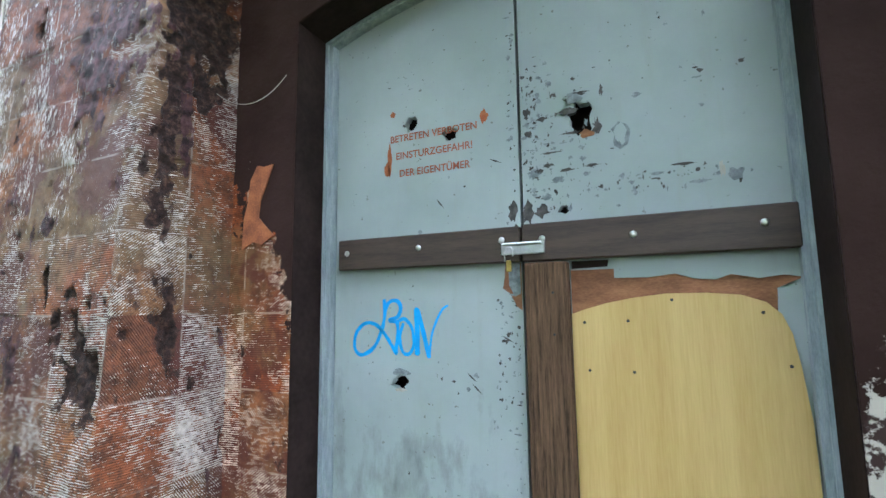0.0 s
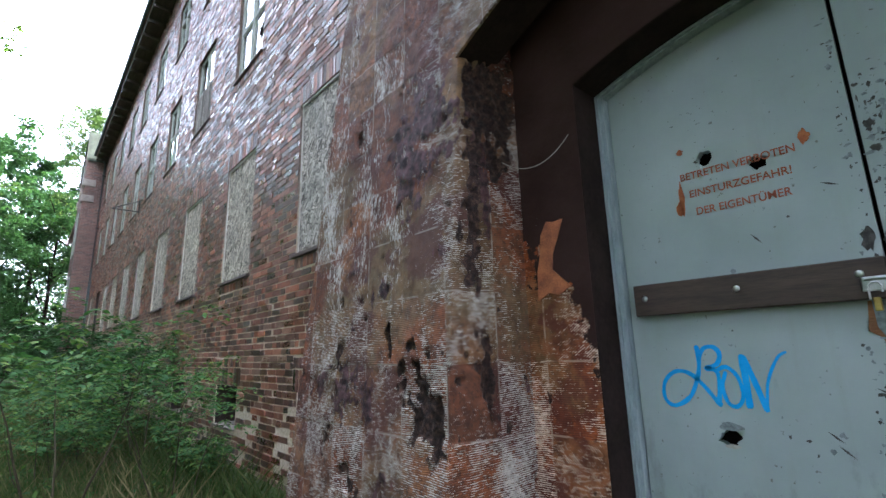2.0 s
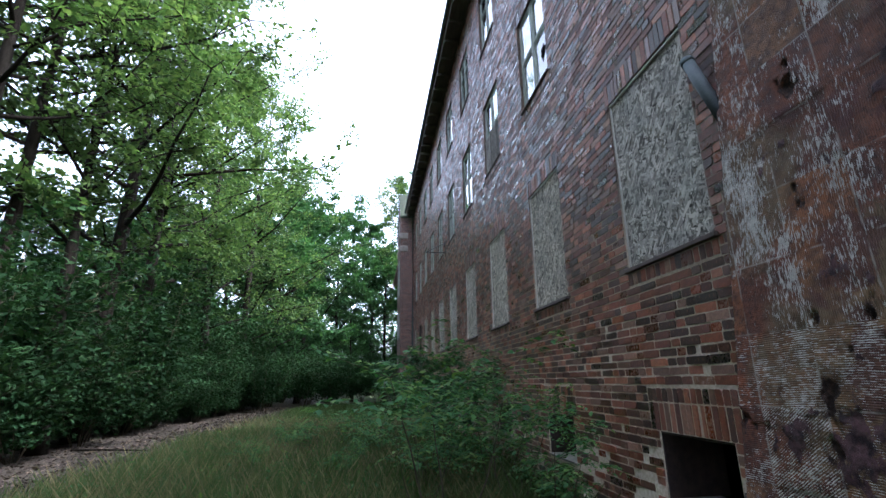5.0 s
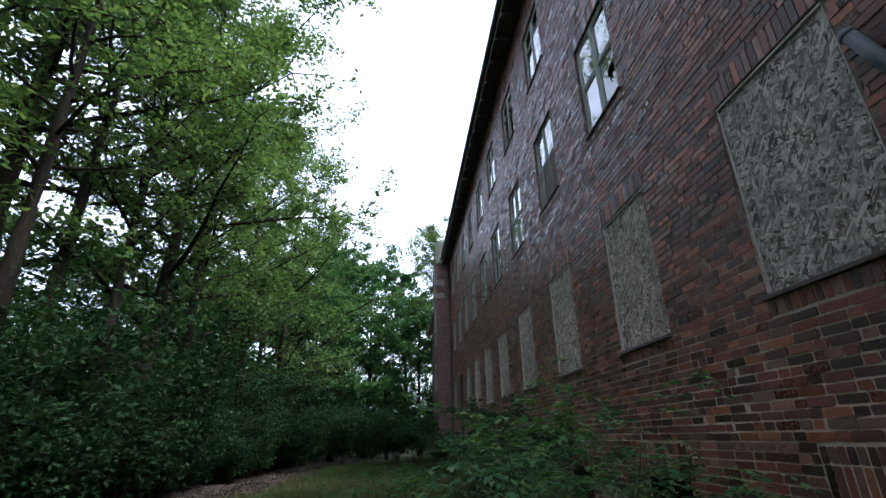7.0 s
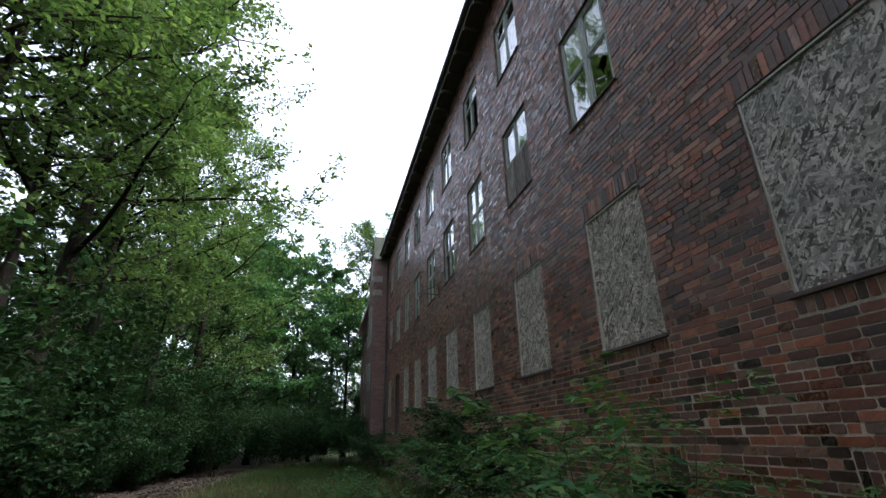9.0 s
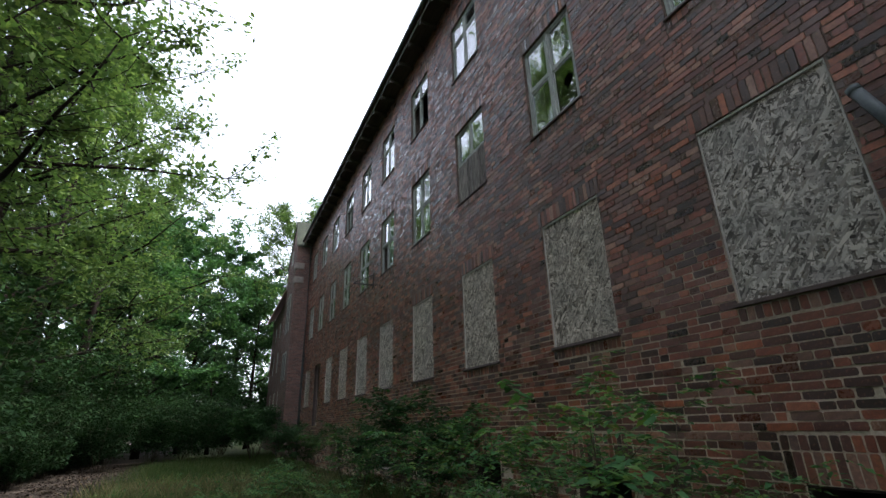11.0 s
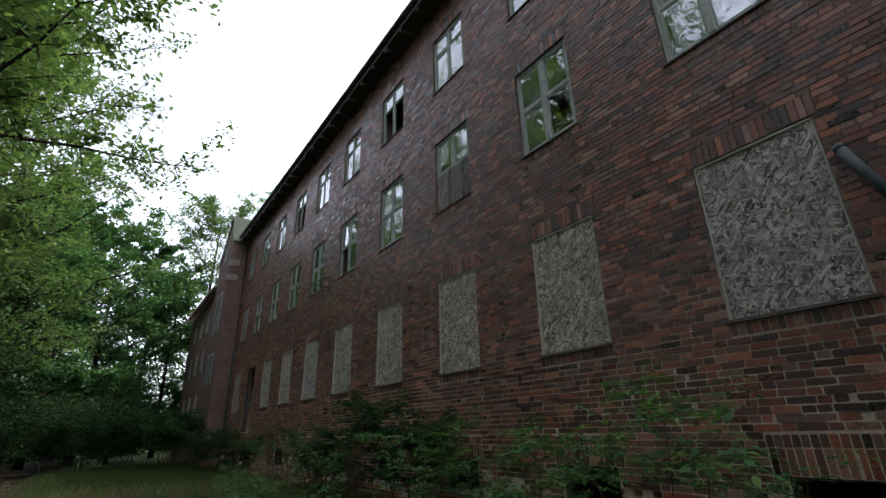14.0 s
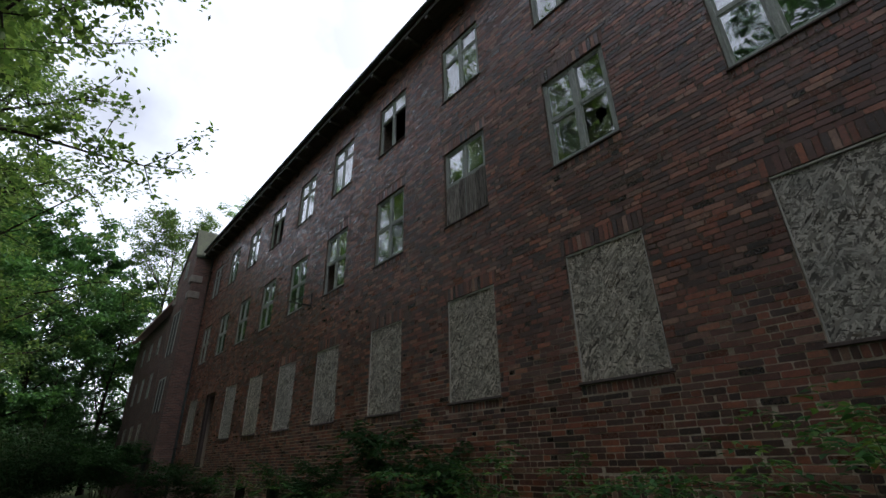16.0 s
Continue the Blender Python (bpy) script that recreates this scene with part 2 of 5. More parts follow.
M["leaf_shrub"] = leaf_material("leaf_shrub", (0.03, 0.085, 0.033), (0.054, 0.135, 0.045), (0.16, 0.21, 0.048), 0.4, 0.14)
M["grass"] = leaf_material("grass", (0.028, 0.058, 0.018), (0.055, 0.09, 0.03), (0.13, 0.128, 0.058), 0.34, 0.06)
M["straw"] = leaf_material("straw", (0.075, 0.075, 0.035), (0.14, 0.125, 0.06), (0.25, 0.21, 0.12), 0.25)
M["litter"] = leaf_material("litter", (0.012, 0.009, 0.006), (0.03, 0.022, 0.016), (0.15, 0.115, 0.085), 0.1)

# ---- helpers for building ----


def part(name, bm, material, parent=None, label="", smooth=False):
    """Links a bmesh as one mesh object, under a thing or a part where one is given."""
    me = bpy.data.meshes.new(name)
    bm.to_mesh(me)
    bm.free()
    return part_mesh(name, me, material, parent, label, smooth)


def part_mesh(name, me, material, parent=None, label="", smooth=False):
    me.materials.append(material)
    if smooth:
        me.polygons.foreach_set("use_smooth", [True] * len(me.polygons))
    ob = new(name, me)
    if parent:
        ob.parent = parent
    if label:
        ob["label"] = label
    return ob


def from_lists(name, verts, faces):
    me = bpy.data.meshes.new(name)
    me.from_pydata(verts, [], faces)
    return me


def thing(name, m, label, category, group="", kind=""):
    ob = new(name)
    ob.empty_display_size = 0.1
    ob.matrix_world = m
    return tagged(ob, label, category, group, kind)


def box(bm, x0, x1, y0, y1, z0, z1, bevel=0.0):
    """Adds a box, its edges bevelled."""
    made = bmesh.ops.create_cube(bm, size=1, matrix=Matrix.Translation(((x0 + x1) / 2, (y0 + y1) / 2, (z0 + z1) / 2)) @ Matrix.Diagonal((abs(x1 - x0), abs(y1 - y0), abs(z1 - z0), 1)))
    if bevel:
        edges = list({e for v in made["verts"] for e in v.link_edges})
        bmesh.ops.bevel(bm, geom=edges, offset=bevel, segments=1, affect='EDGES')
    return bm


def boxed(*a, bevel=0.0):
    return box(bmesh.new(), *a, bevel=bevel)


def tube(bm, points, radii, sides=8):
    """A tapered tube along points."""
    rings = []
    for i, p in enumerate(points):
        a, b = Vector(points[max(i - 1, 0)]), Vector(points[min(i + 1, len(points) - 1)])
        q = (b - a).to_track_quat('Z', 'Y')
        rings.append([bm.verts.new(Vector(p) + q @ Vector((math.cos(s * math.tau / sides) * radii[i], math.sin(s * math.tau / sides) * radii[i], 0))) for s in range(sides)])
    for r0, r1 in zip(rings, rings[1:]):
        for s in range(sides):
            bm.faces.new((r0[s], r0[(s + 1) % sides], r1[(s + 1) % sides], r1[s]))
    bm.faces.new(rings[0][::-1])
    bm.faces.new(rings[-1])
    return bm


def pierced_wall(x0, x1, z0, z1, y0, y1, holes):
    """A wall along x from y0 to y1 thick, with openings (xa, xb, za, zb) through it."""
    xs = sorted({x0, x1, *[h[i] for h in holes for i in (0, 1)]})
    zs = sorted({z0, z1, *[h[i] for h in holes for i in (2, 3)]})
    xs = [x for x in xs if x0 <= x <= x1]
    zs = [z for z in zs if z0 <= z <= z1]
    nx, nz = len(xs) - 1, len(zs) - 1

    def solid(i, j):
        if not (0 <= i < nx and 0 <= j < nz):
            return False
        cx, cz = (xs[i] + xs[i + 1]) / 2, (zs[j] + zs[j + 1]) / 2
        return not any(a < cx < b and c < cz < d for a, b, c, d in holes)
    bm = bmesh.new()
    cache = {}

    def v(i, j, y):
        if (i, j, y) not in cache:
            cache[i, j, y] = bm.verts.new((xs[i], y, zs[j]))
        return cache[i, j, y]
    for i in range(nx):
        for j in range(nz):
            if not solid(i, j):
                continue
            bm.faces.new((v(i, j, y0), v(i + 1, j, y0), v(i + 1, j + 1, y0), v(i, j + 1, y0)))
            bm.faces.new((v(i, j, y1), v(i, j + 1, y1), v(i + 1, j + 1, y1), v(i + 1, j, y1)))
            for di, dj, a, b in ((-1, 0, (i, j), (i, j + 1)), (1, 0, (i + 1, j + 1), (i + 1, j)), (0, -1, (i + 1, j), (i, j)), (0, 1, (i, j + 1), (i + 1, j + 1))):
                if not solid(i + di, j + dj):
                    bm.faces.new((v(*a, y0), v(*b, y0), v(*b, y1), v(*a, y1)))
    return bm


# ---- the building: window grid ----
WALL_Y, PITCH, W_WIDE, X_FIRST = 1.97, 2.86, 1.285, -5.28
AXES = [X_FIRST - PITCH * k for k in range(5)] + [X_FIRST - PITCH * 4 - 2.67 * k for k in range(1, 6)]
G_LOW, G_TOP, U_LOW, U_TOP, V_LOW, V_TOP = 2.64, 4.6, 6.27, 8.15, 9.68, 11.4
WALL_END, EAVE_Z = -31.2, 12.75
VENTS = [(x + 0.17, x + 1.1, 0.5, 1.09) for x in AXES[:7]]
openings = [(x, x + W_WIDE, lo, hi) for x in AXES for lo, hi in ((G_LOW, G_TOP), (U_LOW, U_TOP), (V_LOW, V_TOP))]
openings[3 * 8] = (AXES[8], AXES[8] + W_WIDE, 1.7, G_TOP)
door_hole = (-1.08, 0.6, 0.05, 2.9)

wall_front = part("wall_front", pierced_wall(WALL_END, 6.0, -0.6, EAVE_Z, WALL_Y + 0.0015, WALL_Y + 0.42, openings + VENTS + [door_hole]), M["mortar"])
tagged(wall_front, "long old red brick factory wall, weathered and sooty", "wall", kind="structure")
# shell behind the front, added so that the rooms stay dark
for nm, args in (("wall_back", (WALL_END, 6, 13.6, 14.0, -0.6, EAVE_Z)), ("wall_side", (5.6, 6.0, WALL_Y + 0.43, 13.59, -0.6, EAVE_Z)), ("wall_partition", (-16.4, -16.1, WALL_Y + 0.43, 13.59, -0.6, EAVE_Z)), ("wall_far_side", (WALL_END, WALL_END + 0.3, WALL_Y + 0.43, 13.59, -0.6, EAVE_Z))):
    tagged(part(nm, boxed(*args), M["interior_unlit"]), "plain plastered inner wall, added and darkened for the unlit hall", "wall", kind="structure")
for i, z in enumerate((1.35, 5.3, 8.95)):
    tagged(part("floor_%d" % (i + 1), boxed(WALL_END + 0.31, 5.59, WALL_Y + 0.425, 13.59, z - 0.25, z), M["floor_slab"]), "bare concrete storey floor inside, added and darkened for unlit rooms", "floor", kind="structure")
tagged(part("ceiling", boxed(WALL_END + 0.31, 5.59, WALL_Y + 0.425, 13.59, EAVE_Z - 0.2, EAVE_Z - 0.01), M["interior_unlit"]), "bare plaster ceiling under the roof, added and darkened for unlit rooms", "ceiling", kind="structure")

# roof: two slopes with a projecting eave
bm = bmesh.new()
prof = [(1.42, 12.75), (7.8, 18.0), (14.5, 12.75), (14.5, 12.6), (7.8, 17.8), (1.42, 12.6)]
loops = [[bm.verts.new((x, y, z)) for y, z in prof] for x in (WALL_END + 0.2, 6.4)]
for i in range(6):
    bm.faces.new((loops[0][i], loops[0][(i + 1) % 6], loops[1][(i + 1) % 6], loops[1][i]))
bm.faces.new(loops[0][::-1])
bm.faces.new(loops[1])
roof = tagged(part("roof", bm, M["roof"]), "long pitched roof of old dark clay tiles", "roof", kind="structure")
soffit = tagged(part("eave_soffit", boxed(WALL_END + 0.2, 6.4, 1.46, WALL_Y + 0.3, 12.44, 12.57), M["eave_wood"]), "dark rotten boarded eave under the roof", "eaves", kind="structure")
gutter = thing("gutter", pose(0, 1.4, 12.68), "old zinc gutter along the eave", "gutter", kind="structure")
bm = bmesh.new()
for sgn in (1, -1):
    pts = [(math.cos(a) * (0.075 - 0.004 * (sgn < 0)), math.sin(a) * (0.075 - 0.004 * (sgn < 0))) for a in [math.pi + i * math.pi / 8 for i in range(9)]]
    rows = [[bm.verts.new((x, y, z)) for y, z in pts] for x in (WALL_END + 0.25, 6.4)]
    for i in range(8):
        bm.faces.new((rows[0][i], rows[0][i + 1], rows[1][i + 1], rows[1][i]))
part("trough", bm, M["zinc"], gutter, smooth=True)
rafter = tagged(part("rafter_end", boxed(-0.06, 0.06, -0.5, 0.02, -0.13, 0.0, bevel=0.008), M["eave_wood"]), "dark wooden rafter end under the eave", "rafter", "rafter ends under the eave", "structure")
rafter.matrix_world = pose(-3.0, WALL_Y, 12.44)
for i in range(1, 32):
    copy_thing(rafter, pose(-3.0 - i * 0.89, WALL_Y, 12.44))

# projecting gabled bay and the wing beyond it
bay = thing("gabled_bay", pose(0, 0, 0), "projecting brick stair bay with a steep mossy gable", "bay", kind="structure")
BX0, BX1, BY = -34.8, -31.2, 1.1
cx = (BX0 + BX1) / 2
bm = bmesh.new()
gable = [(BX0, -0.6), (BX1, -0.6), (BX1, 12.5), (-32.0, 14.2), (BX0, 11.9)]
rings = [[bm.verts.new((x, y, z)) for x, z in gable] for y in (BY, BY + 6)]
for i in range(5):
    bm.faces.new((rings[0][i], rings[0][(i + 1) % 5], rings[1][(i + 1) % 5], rings[1][i]))
bm.faces.new(rings[0][::-1])
bm.faces.new(rings[1])
part("wall", bm, M["far_brick"], bay)
for a, b in (((-31.1, 12.35), (-32.0, 14.25)), ((-34.95, 11.8), (-32.0, 14.25))):
    bm = bmesh.new()
    ra = [bm.verts.new((p[0], y, p[1] + dz)) for p in (a, b) for y in (BY - 0.06, BY + 6.05) for dz in (0, 0.16)]
    for f in ((0, 1, 3, 2), (4, 6, 7, 5), (0, 4, 5, 1), (2, 3, 7, 6), (1, 5, 7, 3), (0, 2, 6, 4)):
        bm.faces.new([ra[i] for i in f])
    part("roof_slope", bm, M["moss"], bay, "moss-covered gable roof")
for x, z in ((BX1 - 0.2, 10.0), (BX1 - 0.2, 10.9), (BX0 + 0.2, 10.4)):
    part("kneeler", boxed(x - 0.3, x + 0.26, BY - 0.07, BY + 0.5, z, z + 0.4, bevel=0.02), M["sandstone"], bay, "pale sandstone corner block")
for z0, z1 in ((7.2, 9.6), (4.3, 6.0), (11.6, 12.6)):
    w = 0.75 if z1 < 10 else 0.3
    fr = part("window_frame", box(box(box(box(bmesh.new(), cx - w, cx - w + 0.08, BY - 0.03, BY + 0.02, z0, z1), cx + w - 0.08, cx + w, BY - 0.03, BY + 0.02, z0, z1), cx - w, cx + w, BY - 0.03, BY + 0.02, z1 - 0.08, z1), cx - 0.04, cx + 0.04, BY - 0.03, BY + 0.02, z0, z1), M["frame_paint"], bay)
    # dark slab, the unlit room behind the frame put into its colour
    part("window_void", boxed(cx - w + 0.04, cx + w - 0.04, BY - 0.012, BY + 0.015, z0, z1 - 0.04), M["iron"], bay, "dark slab standing for an empty unlit window")
bm = bmesh.new()
arc = [(cx - 0.55, 0.0), (cx + 0.55, 0.0)] + [(cx + 0.55 * math.cos(a), 1.9 + 0.55 * math.sin(a)) for a in [i * math.pi / 10 for i in range(11)]]
f = bm.faces.new([bm.verts.new((x, BY - 0.01, z)) for x, z in arc])
# flat near-black face in place of an open, unlit doorway
part("doorway", bm, M["iron"], bay, "flat dark face standing for an unlit round-arched doorway")
pipe = thing("downpipe", pose(WALL_END + 0.32, WALL_Y - 0.09, 0), "old zinc downpipe in the corner of the bay", "downpipe")
part("pipe", tube(bmesh.new(), [(0, 0, 0.2), (0, 0, 5), (0, 0, 12.2), (0.05, -0.25, 12.7)], [0.055] * 4), M["zinc"], pipe, smooth=True)
for z in (2.5, 5.5, 8.5, 11.5):
    part("clamp", boxed(-0.07, 0.07, -0.065, 0.09, z, z + 0.05, bevel=0.004), M["iron"], pipe)

WING_H = 11.5
wing_openings = [(x, x + 1.2, lo, hi) for x in (-37.4, -40.2, -43.0, -45.8, -48.6) for lo, hi in ((2.6, 4.4), (6.0, 7.7), (8.9, 10.3))]
wing = tagged(part("wall_wing", pierced_wall(-51, BX0 - 0.01, -0.6, WING_H, WALL_Y, WALL_Y + 0.42, wing_openings), M["far_brick"]), "brick wall of the lower wing beyond the bay", "wall", kind="structure")
tagged(part("wall_wing_end", boxed(-51, -50.6, WALL_Y + 0.43, 13.6, -0.6, WING_H), M["far_brick"]), "brick end wall of the lower wing", "wall", kind="structure")
tagged(part("wall_wing_back", boxed(-50.59, BX0, 13.2, 13.6, -0.6, WING_H), M["interior_unlit"]), "plain rear wall of the wing", "wall", kind="structure")
bm = bmesh.new()
prof = [(1.4, WING_H), (7.8, 16), (14.2, WING_H), (14.2, WING_H - 0.15), (7.8, 15.8), (1.4, WING_H - 0.15)]
loops = [[bm.verts.new((x, y, z)) for y, z in prof] for x in (-51.4, BX0 + 0.1)]
for i in range(6):
    bm.faces.new((loops[0][i], loops[0][(i + 1) % 6], loops[1][(i + 1) % 6], loops[1][i]))
bm.faces.new(loops[0][::-1])
bm.faces.new(loops[1])
tagged(part("roof_wing", bm, M["roof"]), "dark tiled roof of the lower wing", "roof", kind="structure")

# ---- ground ----
gk2 = Mat("ground", 0.95, 0, 0.2)
litter_n = gk2.noise(0.5, 5)
earth = gk2.ramp(gk2.noise(14, 7), (0.3, (0.013, 0.01, 0.008)), (0.5, (0.032, 0.025, 0.019)), (0.7, (0.08, 0.062, 0.046)))
green = gk2.ramp(gk2.noise(9, 6), (0.3, (0.025, 0.04, 0.012)), (0.7, (0.07, 0.09, 0.03)))
sep = gk2.node("ShaderNodeSeparateXYZ", Vector=gk2.co)
edge = gk2.math('ADD', sep.outputs[1], gk2.math('MULTIPLY', litter_n, 2.5))
gk2.colour(gk2.mix(gk2.step(edge, -4.0, -3.3), earth, green))
gk2.bump(gk2.noise(22, 7), 0.8, 0.04)
M["ground"] = gk2.m


def ground_z(x, y):
    near = min(1.0, max(0.0, (math.hypot(x + 8, y + 4) - 3) / 40))
    z = 0.06 * noise.noise((x * 0.35, y * 0.35, 0)) + 0.025 * noise.noise((x * 1.7, y * 1.7, 3)) - 0.04
    z += near * 0.5 * noise.noise((x * 0.05, y * 0.05, 9))
    if y > 0.6:
        z += 0.1 * min(1.0, (y - 0.6))
    return z


bm = bmesh.new()
xs = [-900, -400, -180, -100] + [-70 + i * 0.75 for i in range(108)] + [14, 20, 40, 100, 300, 900]
ys = [-900, -300, -120, -60, -40] + [-28 + i * 0.75 for i in range(42)] + [4.5, 8, 16, 40, 120, 900]
grid = [[bm.verts.new((x, y, ground_z(x, y) if abs(x) < 80 and abs(y) < 42 else -0.1)) for y in ys] for x in xs]
for i in range(len(xs) - 1):
    for j in range(len(ys) - 1):
        bm.faces.new((grid[i][j], grid[i + 1][j], grid[i + 1][j + 1], grid[i][j + 1]))
tagged(part("ground", bm, M["ground"], smooth=True), "woodland soil with grass and fallen brown leaves", "ground", kind="structure")

# brick-lined cellar vents with stone sills, their inner shade in the lining colour
vent = thing("cellar_vent", pose(VENTS[0][0], WALL_Y, VENTS[0][2]), "brick-lined cellar vent darkened for its shade, with a pale stone sill", "vent", "cellar vents at the wall foot", "structure")
vw, vh = VENTS[0][1] - VENTS[0][0], VENTS[0][3] - VENTS[0][2]
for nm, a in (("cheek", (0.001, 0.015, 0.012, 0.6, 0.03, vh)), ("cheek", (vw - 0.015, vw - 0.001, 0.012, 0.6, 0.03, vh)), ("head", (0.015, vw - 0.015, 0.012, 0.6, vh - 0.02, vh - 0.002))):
    part(nm, boxed(*a), M["vent_brick_shaded"], vent)
part("sill", boxed(0.002, vw - 0.002, -0.03, 0.5, 0.002, 0.03, bevel=0.005), M["sandstone"], vent, "pale worn stone sill")
for a in VENTS[1:]:
    copy_thing(vent, pose(a[0], WALL_Y, a[2]))

# ---- windows of the upper storeys: painted wooden casements ----


def casement(name, high, transom, lower="glass", hole=False, missing=(), curtain=False):
    """A two-light casement, origin at its lower left corner on the wall face."""
    w = thing(name, pose(0, 0, 0), "", "window", "casement windows of the upper storeys", "structure")
    t, d0, d1 = 0.07, 0.045, 0.115
    for nm, a in (("frame_side", (0, t, d0, d1, 0, high)), ("frame_side", (W_WIDE - t, W_WIDE, d0, d1, 0, high)), ("frame_head", (t, W_WIDE - t, d0, d1, high - t, high)), ("frame_foot", (t, W_WIDE - t, d0, d1, 0.0, t))):
        part(nm, boxed(*a, bevel=0.006), M["frame_paint"], w)
    zt = high * transom
    mid = W_WIDE / 2
    part("mullion", boxed(mid - 0.045, mid + 0.045, d0 - 0.01, d1, t, high - t, bevel=0.01), M["frame_paint"], w)
    for a, b in ((t, mid - 0.045), (mid + 0.045, W_WIDE - t)):
        part("transom", boxed(a, b, d0 - 0.004, d1, zt - 0.035, zt + 0.035, bevel=0.008), M["frame_paint"], w)
    part("sill", boxed(-0.03, W_WIDE + 0.03, -0.035, 0.12, -0.035, -0.002, bevel=0.006), M["sill"], w, "thin dark sill")
    n = 0
    for zi, (za, zb) in enumerate(((t, zt - 0.035), (zt + 0.035, high - t))):
        for xa, xb in ((t, mid - 0.045), (mid + 0.045, W_WIDE - t)):
            n += 1
            for nm, b4 in (("sash", (xa, xa + 0.035, za, zb)), ("sash", (xb - 0.035, xb, za, zb)), ("sash", (xa + 0.035, xb - 0.035, za, za + 0.035)), ("sash", (xa + 0.035, xb - 0.035, zb - 0.035, zb))):
                if n not in missing and not (zi == 0 and lower == "planks"):
                    part(nm, boxed(b4[0], b4[1], d0 + 0.01, d1 - 0.02, b4[2], b4[3]), M["frame_paint"], w)
            if n in missing:
                continue
            if zi == 0 and lower == "planks":
                x = xa - 0.03
                while x < xb - 0.02:
                    ww = random.uniform(0.085, 0.12)
                    p = part("plank", boxed(x, min(x + ww - 0.014, xb + 0.03), d0 - 0.026, d0 - 0.004, za - 0.05, zb + random.uniform(-0.03, 0.02), bevel=0.003), M["grey_plank"], w)
                    x += ww
                continue
            bm = bmesh.new()
            y = (d0 + d1) / 2 - 0.01
            tilt = random.uniform(-0.03, 0.03)
            if hole and n == 2:
                outer = [(xa, za), (xb, za), (xb, zb), (xa, zb)]
                cx, cz = xa + (xb - xa) * 0.62, za + (zb - za) * 0.55
                inner = [(cx + r * math.cos(a), cz + r * math.sin(a)) for a, r in zip([i * math.tau / 12 + 0.3 for i in range(12)], (0.13, 0.1, 0.15, 0.11, 0.13, 0.1, 0.12, 0.09, 0.2, 0.11, 0.12, 0.1))]
                vo = [bm.verts.new((x, y, z)) for x, z in outer]
                vi = [bm.verts.new((x, y, z)) for x, z in inner]
                es = [bm.edges.new((r[i], r[(i + 1) % len(r)])) for r in (vo, vi) for i in range(len(r))]
                bmesh.ops.triangle_fill(bm, edges=es, use_beauty=True)
            else:
                box(bm, xa, xb, y, y + 0.004, za, zb)
                bmesh.ops.rotate(bm, verts=bm.verts, cent=((xa + xb) / 2, y, za), matrix=Matrix.Rotation(tilt * 0.5, 3, 'X') @ Matrix.Rotation(tilt, 3, 'Z'))
            p = part("pane", bm, M["glass"], w)
            p.visible_shadow = False
    return w


H_U, H_V = U_TOP - U_LOW, V_TOP - V_LOW
kinds = {
    "cross": (casement("window_1", H_U, 0.52), "pale green wooden casement with four old panes"),
    "hole": (casement("window_2", H_U, 0.52, hole=True), "pale green wooden casement with a pane smashed through"),
    "planked": (casement("window_3", H_U, 0.52, lower="planks"), "wooden casement with its lower half nailed up with grey planks"),
    "open": (casement("window_4", H_U, 0.52, missing=(1,)), "wooden casement with a lower pane missing"),
    "tee": (casement("window_5", H_V, 0.68), "top-storey wooden casement with small upper panes"),
    "gone": (casement("window_6", H_V, 0.68, missing=(1, 2)), "top-storey casement without its lower sashes, dark inside"),
    "half": (casement("window_7", H_V, 0.68, missing=(2,)), "top-storey casement with one lower sash missing"),
}
rows = (("cross", "hole", "planked", "cross", "open", "cross", "cross", "cross", "cross", "cross"), ("half", "half", "tee", "gone", "tee", "tee", "gone", "tee", "tee", "gone"))
used = set()
for row, z in zip(rows, (U_LOW, V_LOW)):
    for x, key in zip(AXES, row):
        ob, label = kinds[key]
        m = pose(x, WALL_Y, z)
        if key in used:
            ob = copy_thing(ob, m)
        else:
            ob.matrix_world = m
            used.add(key)
        tagged(ob, label)

# ---- boarded ground-floor windows ----


def boarded(name):
    w = thing(name, pose(0, 0, 0), "tall window boarded up with weathered grey chipboard", "window", "boarded windows of the ground floor", "structure")
    h = G_TOP - G_LOW
    part("board", boxed(0.012, W_WIDE - 0.012, 0.03, 0.048, 0.02, h - 0.012), M["chipboard"], w, "weathered grey chipboard panel")
    for nm, a in (("edge_strip", (0.002, 0.02, 0.012, 0.03, 0.02, h - 0.02)), ("edge_strip", (W_WIDE - 0.02, W_WIDE - 0.002, 0.012, 0.03, 0.02, h - 0.02)), ("head_strip", (0.002, W_WIDE - 0.002, 0.008, 0.03, h - 0.035, h - 0.004))):
        part(nm, boxed(*a, bevel=0.004), M["batten"], w, "thin pale wooden edge strip")
    part("sill", boxed(-0.04, W_WIDE + 0.04, -0.045, 0.1, -0.03, 0.012, bevel=0.006), M["sill"], w, "thin dark sill")
    for x, z in ((0.1, 0.1), (0.64, 0.08), (1.18, 0.12), (0.09, 1.0), (1.2, 0.95), (0.1, 1.82), (0.66, 1.84), (1.19, 1.8)):
        bm = bmesh.new()
        bmesh.ops.create_cone(bm, cap_ends=True, segments=8, radius1=0.007, radius2=0.005, depth=0.005, matrix=pose(x, 0.029, z, 90))
        part("screw", bm, M["iron"], w)
    return w


first = boarded("window_8")
first.matrix_world = pose(AXES[0], WALL_Y, G_LOW)
for i, x in enumerate(AXES[1:]):
    if i != 7:
        copy_thing(first, pose(x, WALL_Y, G_LOW))
